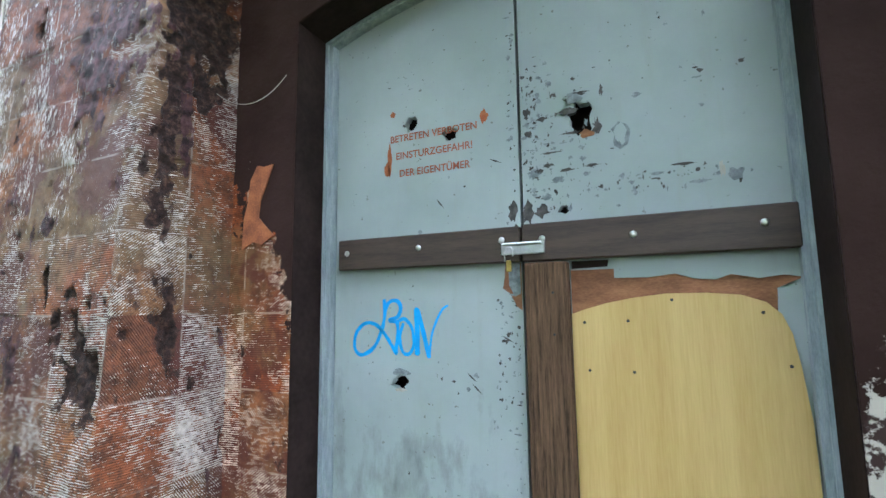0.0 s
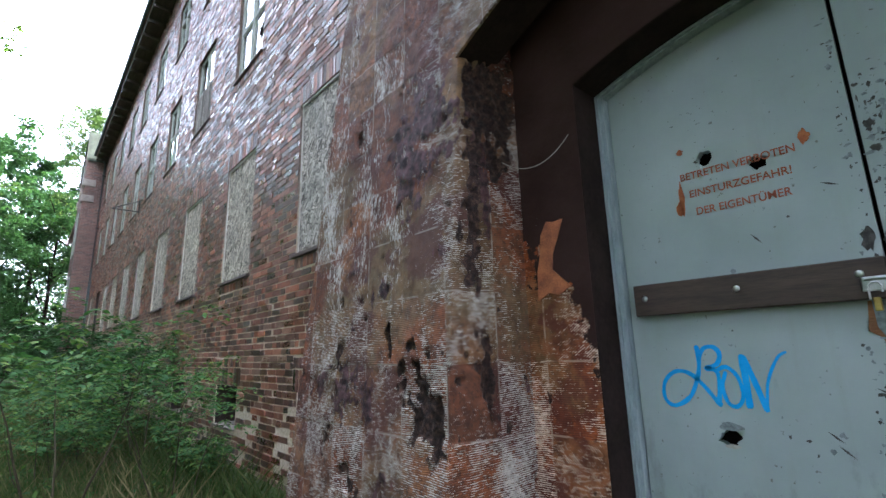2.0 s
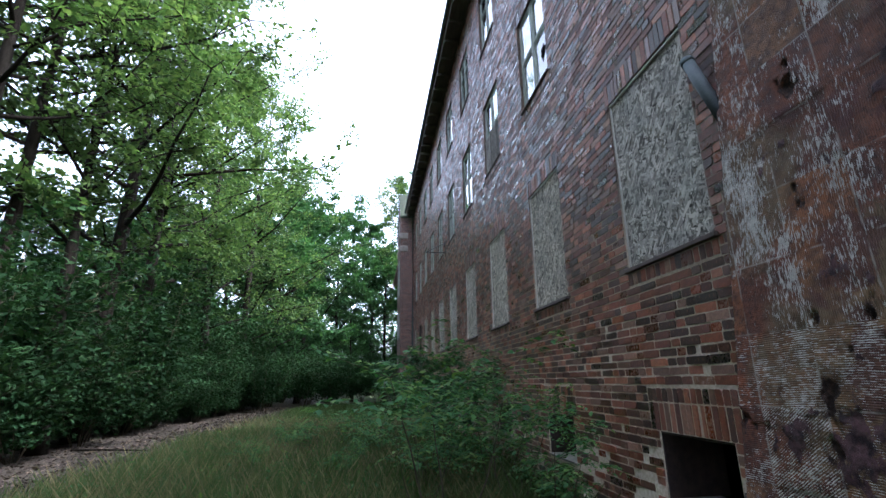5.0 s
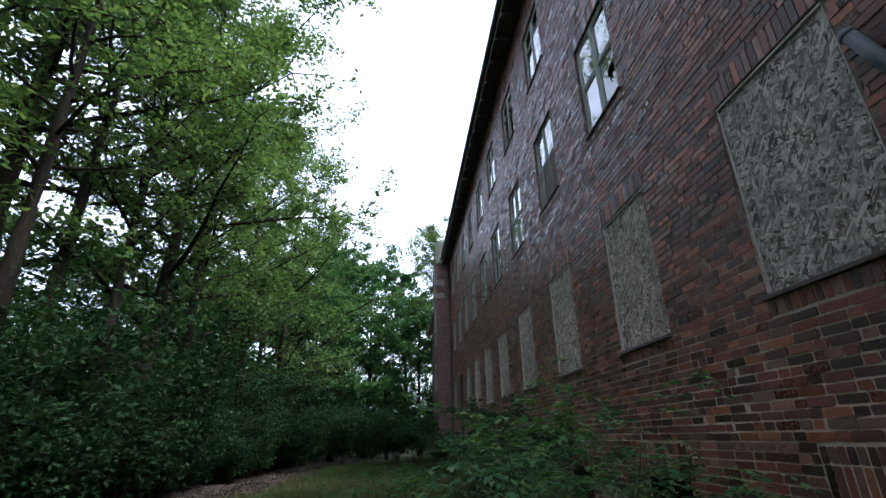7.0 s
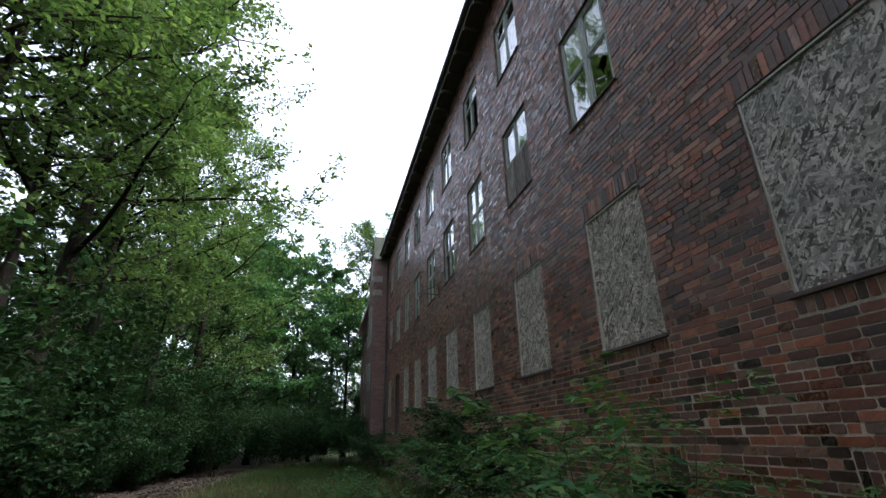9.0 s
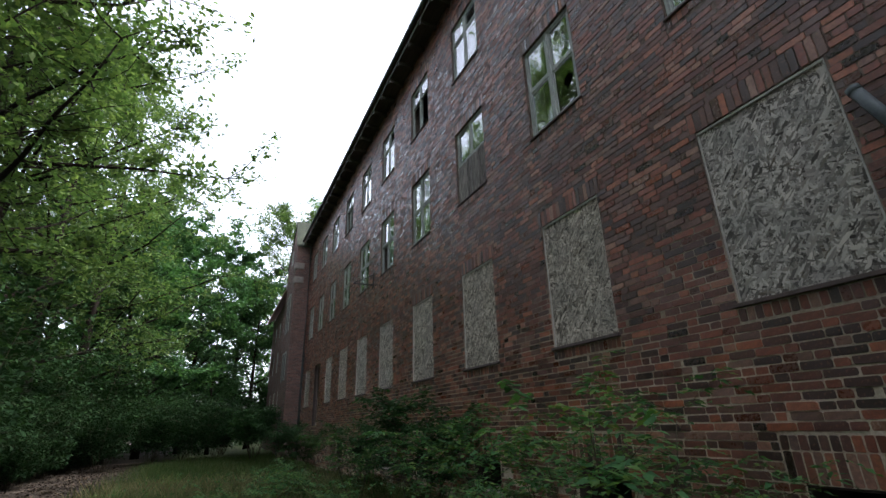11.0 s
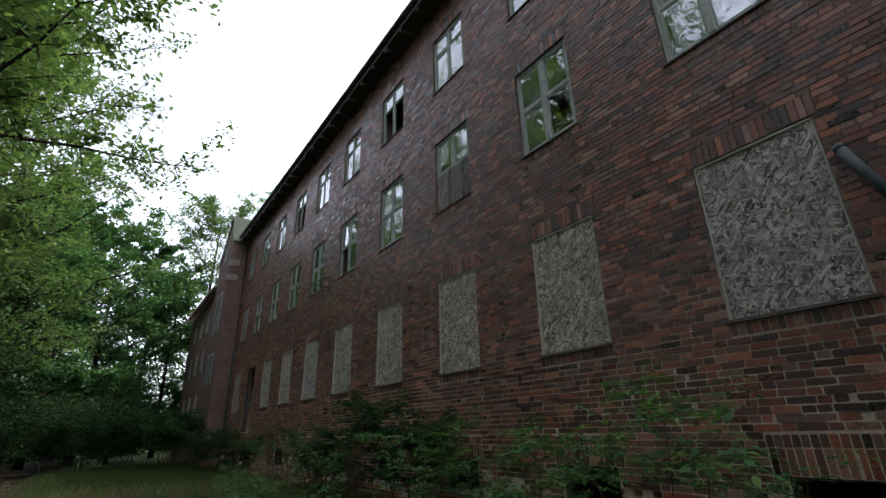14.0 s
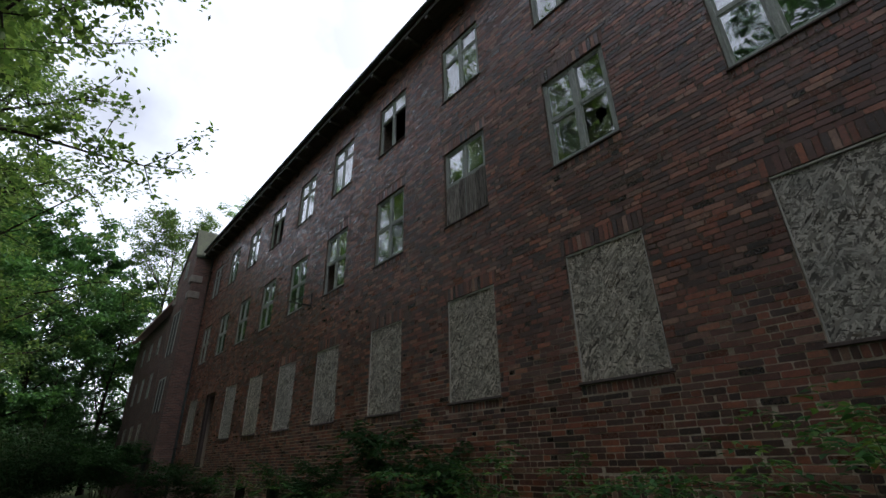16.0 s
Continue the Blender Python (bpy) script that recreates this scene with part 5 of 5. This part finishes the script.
spread(big_b, [(-12.8, -10.9, 0, 1.1), (-23.5, -11.0, 200, 1.0), (-36.5, -9.8, 90, 1.0)])
spread(big_c, [(-9.0, -14.2, 0, 0.8), (-20.5, -13.8, 80, 0.6), (-50, -2.5, 120, 0.75)])
# those at x above -1 are unseen, added to shade the lower wall
spread(big_d, [(-43, -9, 0, 1.0), (-48, -7.5, 60, 1.0), (-40, -12.5, 120, 1.0), (-46, -14, 180, 1.0), (-53, -10, 240, 1.1), (-54, 0.8, 300, 0.85), (-55, -5, 30, 1.1), (-62, -1, 90, 1.15), (-61, -9, 150, 1.2), (-60, 10, 210, 1.1),
               (-27, -14.5, 270, 0.5), (-33.5, -13, 330, 0.7), (-23, -20, 15, 0.6), (-8.5, -16.5, 135, 0.5), (-0.5, -9.8, 195, 1.0), (5.5, -8.6, 255, 1.0), (11, -5.5, 315, 0.9), (-5, -13, 70, 0.9), (-30, -18.5, 105, 0.65), (-38, -18, 165, 0.75), (-47, -20, 285, 0.9), (-5, -20, 345, 1.1)])
slim = tree("tree", 27, 17, 2.8, 0.45, 4500, 0.19, M["leaf"], "slender dark-stemmed young tree of the wood edge", 0.06)
spread(slim, [(-11.2, -8.9, 0, 1.0), (-13.4, -9.7, 140, 1.05), (-14.8, -8.9, 60, 0.95), (-9.7, -10.6, 20, 1.1), (-20.6, -9.6, 200, 1.0)])
under = shrub("woodland_shrub", 21, 4.2, 2.3, 6500, 0.17, M["leaf_under_shaded"], "dense woodland shrub, its green darkened for shade")
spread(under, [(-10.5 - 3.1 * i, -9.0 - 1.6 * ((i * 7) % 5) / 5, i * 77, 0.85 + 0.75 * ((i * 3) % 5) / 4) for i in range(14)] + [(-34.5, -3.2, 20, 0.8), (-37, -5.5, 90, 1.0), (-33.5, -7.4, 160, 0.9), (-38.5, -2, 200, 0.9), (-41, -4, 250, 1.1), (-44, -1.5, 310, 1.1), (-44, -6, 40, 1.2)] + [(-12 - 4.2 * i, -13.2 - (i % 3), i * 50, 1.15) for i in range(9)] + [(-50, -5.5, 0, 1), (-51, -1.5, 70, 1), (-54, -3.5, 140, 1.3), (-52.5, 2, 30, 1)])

edge_shrub = shrub("woodland_shrub", 33, 3.0, 1.7, 4200, 0.16, M["leaf_under_shaded"], "leafy shrub at the edge of the wood, its green darkened for shade")
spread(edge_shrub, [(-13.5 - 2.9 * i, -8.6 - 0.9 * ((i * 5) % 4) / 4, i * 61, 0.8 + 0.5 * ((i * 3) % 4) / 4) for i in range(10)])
brick_rng = random.Random(23)
# ---- saplings and shrubs along the wall, grass, fallen leaves ----


def sapling(name, seed, high, radius, fronds, material, label, stems=3, low=4, leaf=1.0):
    """A young ash or elder: thin stems and feathered leaves of paired leaflets."""
    rng = np.random.default_rng(seed)
    t = thing(name, pose(0, 0, 0), label, "shrub", "saplings along the wall")
    pos, vecs, twigs = [], [], bmesh.new()
    for i in range(stems):
        wood = bmesh.new()
        az = i * math.tau / stems + rng.uniform(-0.5, 0.5)
        pts = branch((0.04 * math.cos(az), 0.04 * math.sin(az), -0.1), (math.cos(az) * 0.38, math.sin(az) * 0.38, 1), high * rng.uniform(0.75, 1.05), rng, 0.18, 6)
        r = 0.006 + 0.004 * high
        tube(wood, [tuple(p) for p in pts], [r * (1 - 0.13 * k) for k in range(7)], 6)
        for k in range(low, 7):
            for q in range(fronds):
                az2 = rng.uniform(0, math.tau)
                ln = radius * rng.uniform(0.4, 0.9)
                tw = branch(pts[k], (math.cos(az2), math.sin(az2), rng.uniform(0.0, 0.55)), ln, rng, 0.3, 4)
                tube(twigs, [tuple(p) for p in tw], [r * 0.35, r * 0.28, r * 0.2, r * 0.13, r * 0.06], 3)
                for a, b in zip(tw[1:], tw[2:] + [tw[-1] + (tw[-1] - tw[-2])]):
                    for _ in range(1 + (k > 4)):
                        az3 = rng.uniform(0, math.tau)
                        d = np.array((math.cos(az3), math.sin(az3), rng.uniform(-0.25, 0.3)))
                        n = 7
                        fl = rng.uniform(0.16, 0.28)
                        for s in range(n):
                            u = (s // 2 + 1) / 4
                            c = a + d * fl * u + np.array((0, 0, -0.08 * u * u))
                            side = np.cross(d, (0, 0, 1))
                            w = side * (1 if s % 2 else -1) * 0.9 + d * 0.45 if s < n - 1 else d
                            pos.append(c)
                            vecs.append(w / np.linalg.norm(w))
        part("stem", wood, M["twig"], t, smooth=True)
    tagged(part("twig_mass", twigs, M["twig"], t, smooth=True), kind="stuff")
    p, d = np.array(pos), np.array(vecs)
    n = len(p)
    d = d + rng.normal(0, 0.15, (n, 3))
    d /= np.linalg.norm(d, axis=1)[:, None]
    up = np.array((0, 0, 1.0)) + rng.normal(0, 0.25, (n, 3))
    s = np.cross(d, up)
    s /= np.linalg.norm(s, axis=1)[:, None]
    ln = leaf * rng.uniform(0.055, 0.1, n)[:, None]
    drop = np.array((0, 0, -0.2)) * ln
    v = np.stack([p, p + d * ln * 0.45 + s * ln * 0.27, p + d * ln + drop, p + d * ln * 0.45 - s * ln * 0.27], 1).reshape(-1, 3)
    part_mesh("foliage", leaf_mesh("foliage", v), material, t)
    return t


sap_a = sapling("sapling", 31, 1.9, 0.75, 2, M["leaf_shrub"], "young green sapling with feathered leaves", 3, 4, 1.25)
sap_b = sapling("sapling", 37, 1.2, 0.8, 2, M["leaf_shrub"], "low spreading sapling with feathered leaves", 4, 4, 1.25)
sap_c = sapling("sapling", 44, 2.3, 1.0, 5, M["leaf_dark"], "bushy dark green sapling against the wall", 6, 3, 1.5)
spread(sap_a, [(-9.2, 0.3, 0, 1.0), (-7.4, 1.0, 70, 0.9), (-13.0, 0.4, 140, 0.8), (-18.5, 0.8, 33, 0.9)])
sap_d = sapling("sapling", 52, 2.1, 1.05, 3, M["leaf_shrub"], "thin wispy sapling, its bare stems showing", 3, 5, 1.15)
spread(sap_d, [(-5.3, 0.0, 170, 0.88), (-4.9, 0.8, 95, 0.68), (-6.6, 1.0, 250, 0.75), (-6.65, -0.05, 40, 0.6), (-8.4, 0.35, 120, 0.7), (-10.8, -1.65, 300, 0.55), (-9.4, -2.6, 20, 0.4)])
spread(sap_b, [(-7.9, 0.2, 200, 0.75), (-8.6, 1.35, 20, 0.9), (-6.0, 1.3, 75, 0.7), (-12.2, -2.3, 130, 0.8), (-9.2, -1.1, 260, 0.6), (-10.6, -0.6, 310, 0.9), (-13.5, -0.9, 30, 1.0), (-16.5, -0.6, 160, 0.9)])
spread(sap_c, [(-11.0, 1.1, 0, 0.92), (-14.9, 1.1, 150, 0.8), (-22.5, 0.8, 20, 0.8), (-28.0, 0.7, 170, 0.9), (-32.5, -0.2, 240, 1.3), (-37, 0.4, 300, 1.4), (-41, 0.3, 10, 1.4)])


def tufts(name, seed, count, area, height, label, material, width=0.005, lean=0.45):
    """Blades of grass over a stretch of ground, one sheet of many blades."""
    rng = np.random.default_rng(seed)
    x = rng.uniform(area[0], area[1], count * 3)
    y = rng.uniform(area[2], area[3], count * 3)
    keep = np.array([noise.noise((a * 0.6, b * 0.6, seed)) + rng.uniform(-0.5, 0.5) > -0.1 and rng.uniform(0, 1.6) < b - area[2] for a, b in zip(x, y)])
    x, y = x[keep][:count], y[keep][:count]
    n = len(x)
    z = np.array([ground_z(a, b) for a, b in zip(x, y)]) - 0.01
    h = height * rng.uniform(0.35, 1.25, n)
    az = rng.uniform(0, math.tau, n)
    dx, dy = np.cos(az), np.sin(az)
    l1 = lean * h * rng.uniform(0.1, 1.0, n)
    w = width * rng.uniform(0.6, 1.4, n)
    p0 = np.stack([x - dy * w, y + dx * w, z], 1)
    p1 = np.stack([x + dy * w, y - dx * w, z], 1)
    p2 = np.stack([x + dx * l1 * 0.55 + dy * w * 0.8, y + dy * l1 * 0.55 - dx * w * 0.8, z + h * 0.57], 1)
    p3 = np.stack([x + dx * l1, y + dy * l1, z + h * 0.95], 1)
    v = np.stack([p0, p1, p2, p3], 1).reshape(-1, 3)
    ob = part_mesh(name, leaf_mesh(name, v), material)
    return tagged(ob, label, "grass", kind="stuff")


tufts("grass", 51, 80000, (-16, -2.9, -5.8, 1.6), 0.42, "long thin meadow grass, green and straw-coloured", M["grass"], 0.0034, 0.9)
tufts("grass", 52, 30000, (-36, -16, -6.0, 1.5), 0.34, "long thin meadow grass further off", M["grass"], 0.006, 0.6)
tufts("grass", 53, 26000, (-4.2, 3.5, -5.6, 0.95), 0.24, "short grass beside the portal", M["grass"], 0.0022, 0.7)
tufts("dry_grass", 54, 26000, (-20, 3.5, -5.6, 0.95), 0.5, "dry straw-coloured grass stalks", M["straw"], 0.0018, 0.75)
rng = np.random.default_rng(58)
wc = np.stack([rng.uniform(-22, 3, 2700), rng.uniform(-4.8, 0.95, 2700), np.zeros(2700)], 1)
wp = np.repeat(wc, 14, 0)
wh = np.repeat(rng.uniform(0.08, 0.42, 2700), 14)
wp[:, :2] += rng.normal(0, 0.06, (len(wp), 2))
wp[:, 2] = np.array([ground_z(a, b) for a, b in zip(wp[:, 0], wp[:, 1])]) + wh * rng.uniform(0.2, 1.0, len(wp))
tagged(part_mesh("weeds", leaf_mesh("weeds", leaf_quads(wp, 0.075, rng)), M["leaf_shrub"]), "low leafy weeds among the grass", "weeds", kind="stuff")
rng = np.random.default_rng(61)
lx, ly = rng.uniform(-40, 0, 26000), np.where(rng.uniform(0, 1, 26000) < 0.6, rng.normal(-6.4, 1.0, 26000), rng.uniform(-13, -5, 26000))
lp = np.stack([lx, ly, np.array([ground_z(a, b) for a, b in zip(lx, ly)]) + 0.012], 1)
lv = leaf_quads(lp, 0.1, rng, 0.3, 0.6)
tagged(part_mesh("fallen_leaves", leaf_mesh("fallen_leaves", lv), M["litter"]), "dry brown fallen leaves on the woodland path", "leaves", kind="stuff")
# low cover under the trees and the woods further back
low = np.stack([rng.uniform(-60, 2, 30000), -9.2 - np.abs(rng.normal(0, 3.2, 30000)), np.zeros(30000)], 1)
low[:, 2] = rng.gamma(2.0, 0.35, 30000)
tagged(part_mesh("undergrowth", leaf_mesh("undergrowth", leaf_quads(low, 0.2, rng)), M["leaf_under_shaded"]), "dense leafy undergrowth of the wood floor, darkened for shade", "undergrowth", kind="stuff")
far = []
for _ in range(480):
    c = (rng.uniform(-95, 30), rng.uniform(-34, -22), rng.uniform(0.5, 10))
    if rng.uniform() < 0.3:
        c = (rng.uniform(-85, -62), rng.uniform(-30, 12), rng.uniform(0.5, 13))
    far.append(np.array(c) + rng.normal(0, 1, (210, 3)) * (1.9, 1.9, 1.5))
far = np.concatenate(far)
far[:, 2] = np.maximum(far[:, 2], 0.1)
tagged(part_mesh("far_wood", leaf_mesh("far_wood", leaf_quads(far, 0.5, rng)), M["leaf_dark"]), "dark green woodland closing the view", "woodland", kind="stuff")

# small fixtures on the wall
bracket = thing("wall_bracket", pose(-17.43, WALL_Y, 6.16), "thin rusty iron bracket jutting from the brick wall", "bracket")
part("arm", tube(bmesh.new(), [(0, 0.05, 0.0), (0.06, -0.75, -0.02)], [0.024, 0.02], 6), M["iron"], bracket)
part("wall_bar", tube(bmesh.new(), [(0, -0.02, -0.03), (0, -0.02, 0.43)], [0.022, 0.022], 6), M["iron"], bracket)
part("brace", tube(bmesh.new(), [(0, 0.05, 0.4), (0.06, -0.73, -0.01)], [0.02, 0.018], 6), M["iron"], bracket)

pipe_end = thing("pipe_stub", pose(-3.85, 1.83, 4.08), "dull grey-green zinc pipe stub sloping from the wall to the pier", "pipe")
set_world(part("pipe", tube(bmesh.new(), [(-3.87, 1.89, 4.12), (-3.76, 1.9, 3.8), (-3.63, 1.905, 3.45)], [0.05, 0.05, 0.05], 14), M["zinc"], pipe_end, smooth=True))
set_world(part("collar", tube(bmesh.new(), [(-3.872, 1.89, 4.125), (-3.855, 1.892, 4.075)], [0.055, 0.055], 14), M["zinc"], pipe_end, smooth=True))
roof_bush = copy_thing(sap_a, pose(-30.8, 2.7, 13.9) @ Matrix.Scale(1.3, 4))
tagged(roof_bush, "small birch-like shrub rooted in the mossy roof", "shrub")
# fallen bricks, stones and a branch below the vents
for i in range(26):
    x, y = brick_rng.uniform(-12, -3.6), brick_rng.uniform(0.9, 1.75)
    bm = boxed(-0.12, 0.12, -0.06, 0.06, -0.033, 0.033, bevel=0.008)
    for v in bm.verts:
        v.co += Vector((brick_rng.uniform(-0.012, 0.012), brick_rng.uniform(-0.012, 0.012), brick_rng.uniform(-0.01, 0.01)))
    if i % 3 == 0:
        bmesh.ops.scale(bm, vec=(0.55, 1.1, 1.2), verts=bm.verts)
    ob = part("fallen_brick", bm, M["brick_plinth"])
    ob.matrix_world = pose(x, y, ground_z(x, y) + 0.02, brick_rng.uniform(-12, 12), brick_rng.uniform(-12, 12), brick_rng.uniform(0, 180))
    tagged(ob, "broken lime-stained brick lying in the grass", "brick", "fallen bricks at the wall foot")
for x, y, turn, ln in ((-9.8, -0.4, 12, 1.6), (-15, -8.2, 70, 2.4), (-10.3, -7.3, 40, 1.3)):
    bm = tube(bmesh.new(), [(0, 0, 0.03), (ln * 0.4, 0.06, 0.05), (ln, -0.04, 0.06)], [0.03, 0.026, 0.012], 7)
    ob = part("fallen_branch", bm, M["bark"], smooth=True)
    ob.matrix_world = pose(x, y, ground_z(x, y), 0, 0, turn)
    tagged(ob, "dead grey branch lying on the ground", "branch", "dead branches on the ground")

# ---- bricks of the front wall, laid in a wild bond of stretchers and headers ----
BRICK_L, BRICK_H, COURSE = 0.25, 0.0698, 0.08
brng = random.Random(17)
blocked = list(openings) + VENTS
lintels = []
for a, b, lo, hi in openings:
    lintels.append((a - 0.06, b + 0.06, hi + 0.004, hi + 0.262, True))
    lintels.append((a - 0.02, b + 0.02, lo - 0.165, lo - 0.04, False))
for a, b, lo, hi in VENTS:
    lintels.append((a - 0.12, b + 0.12, hi + 0.004, hi + 0.25, True))
    lintels.append((a - 0.12, b + 0.12, hi + 0.258, hi + 0.38, False))
keep_out = blocked + [(a, b, c, d) for a, b, c, d, _ in lintels]


def free_spans(xa, xb, za, zb):
    """The parts of a course that no opening or lintel takes up."""
    spans = [(xa, xb)]
    for a, b, c, d in keep_out:
        if d <= za + 0.012 or c >= zb - 0.012:
            continue
        nxt = []
        for s, e in spans:
            if b <= s or a >= e:
                nxt.append((s, e))
            else:
                if a - 0.01 > s:
                    nxt.append((s, a - 0.008))
                if b + 0.01 < e:
                    nxt.append((b + 0.008, e))
        spans = nxt
    return spans


def brick_corners(xa, xb, za, zb, proud, tip):
    """Eight corners of a brick face standing proud of the mortar, its arrises worn."""
    y, r = WALL_Y - proud, 0.0022
    j = [brng.uniform(-0.0036, 0.0036) for _ in range(8)]
    front = [(xa + r + j[0], y + tip, za + r + j[1]), (xb - r + j[2], y - tip, za + r + j[3]), (xb - r + j[4], y - tip, zb - r + j[5]), (xa + r + j[6], y + tip, zb - r + j[7])]
    back = [(xa, WALL_Y + 0.012, za), (xb, WALL_Y + 0.012, za), (xb, WALL_Y + 0.012, zb), (xa, WALL_Y + 0.012, zb)]
    return front + back


def worn_corners(xa, xb, za, zb, proud, tip):
    """As brick_corners, with the four corners of the face knocked off."""
    c = brick_corners(xa, xb, za, zb, proud, tip)
    out = []
    for ring in (c[:4], c[4:]):
        for i in range(4):
            p = Vector(ring[i])
            for q in (ring[i - 1], ring[(i + 1) % 4]):
                d = Vector(q) - p
                out.append(tuple(p + d.normalized() * brng.uniform(0.003, 0.016)))
    return out


FACES = [(0, 1, 2, 3), (4, 5, 1, 0), (5, 6, 2, 1), (6, 7, 3, 2), (7, 4, 0, 3)]
WORN_FACES = [tuple(range(8))] + [(8 + i, 8 + (i + 1) % 8, (i + 1) % 8, i) for i in range(8)]
main_v, main_f, low_v, low_f, singles = [], [], [], [], []


def lay(xa, xb, za, zb):
    if xb - xa < 0.03:
        return
    plinth = zb < 0.98
    if plinth and brng.random() < 0.2:
        return
    proud = brng.gauss(0.0042, 0.003) + (brng.uniform(-0.012, 0.012) if plinth else 0)
    if brng.random() < 0.015:
        proud -= 0.002
    near = xa > -13 and za < 5
    c = (worn_corners if near else brick_corners)(xa, xb, za, zb, max(proud, 0.0002), brng.gauss(0, 0.002))
    if -6.1 < xa < -3.3 and 1.35 < za < 2.5:
        singles.append(c)
        return
    v, f = (low_v, low_f) if plinth else (main_v, main_f)
    n = len(v)
    v.extend(c)
    f.extend([tuple(n + i for i in q) for q in (WORN_FACES if near else FACES)])


z = -0.02
while z + BRICK_H < EAVE_Z - 0.1:
    far_end, near_end = WALL_END, (-1.6 if z > 4.2 else pier_left(z) + 0.35)
    for s, e in free_spans(far_end, near_end, z, z + BRICK_H):
        x = s - brng.uniform(0, 0.22)
        while x < e:
            ln = brng.choice((BRICK_L, BRICK_L, BRICK_L, 0.12, 0.12))
            wob_ = brng.uniform(-0.003, 0.003)
            a, b = max(x + wob_, s), min(x + ln + wob_, e)
            if b - a > 0.03:
                lay(a, b, z + brng.uniform(-0.0022, 0.0022), z + BRICK_H + brng.uniform(-0.0022, 0.0022))
            x += ln + 0.0085
    z += COURSE
for a, b, lo, hi, tall in lintels:
    n = round((b - a) / 0.077)
    for i in range(n):
        xa = a + (b - a) * i / n
        lay(xa + 0.004, xa + (b - a) / n - 0.005, lo, hi)
tagged(part_mesh("bricks", from_lists("bricks", main_v, main_f), M["brick"], wall_front, "weathered dark red and plum bricks"), kind="stuff")
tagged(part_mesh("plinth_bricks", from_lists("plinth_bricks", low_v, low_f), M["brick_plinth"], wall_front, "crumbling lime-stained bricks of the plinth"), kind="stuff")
for c in singles:
    cx = sum(p[0] for p in c) / len(c)
    cz = sum(p[2] for p in c) / len(c)
    ob = part_mesh("brick", from_lists("brick", [(p[0] - cx, p[1] - WALL_Y, p[2] - cz) for p in c], WORN_FACES), M["brick_single"], wall_front)
    ob.location = (cx, WALL_Y, cz)
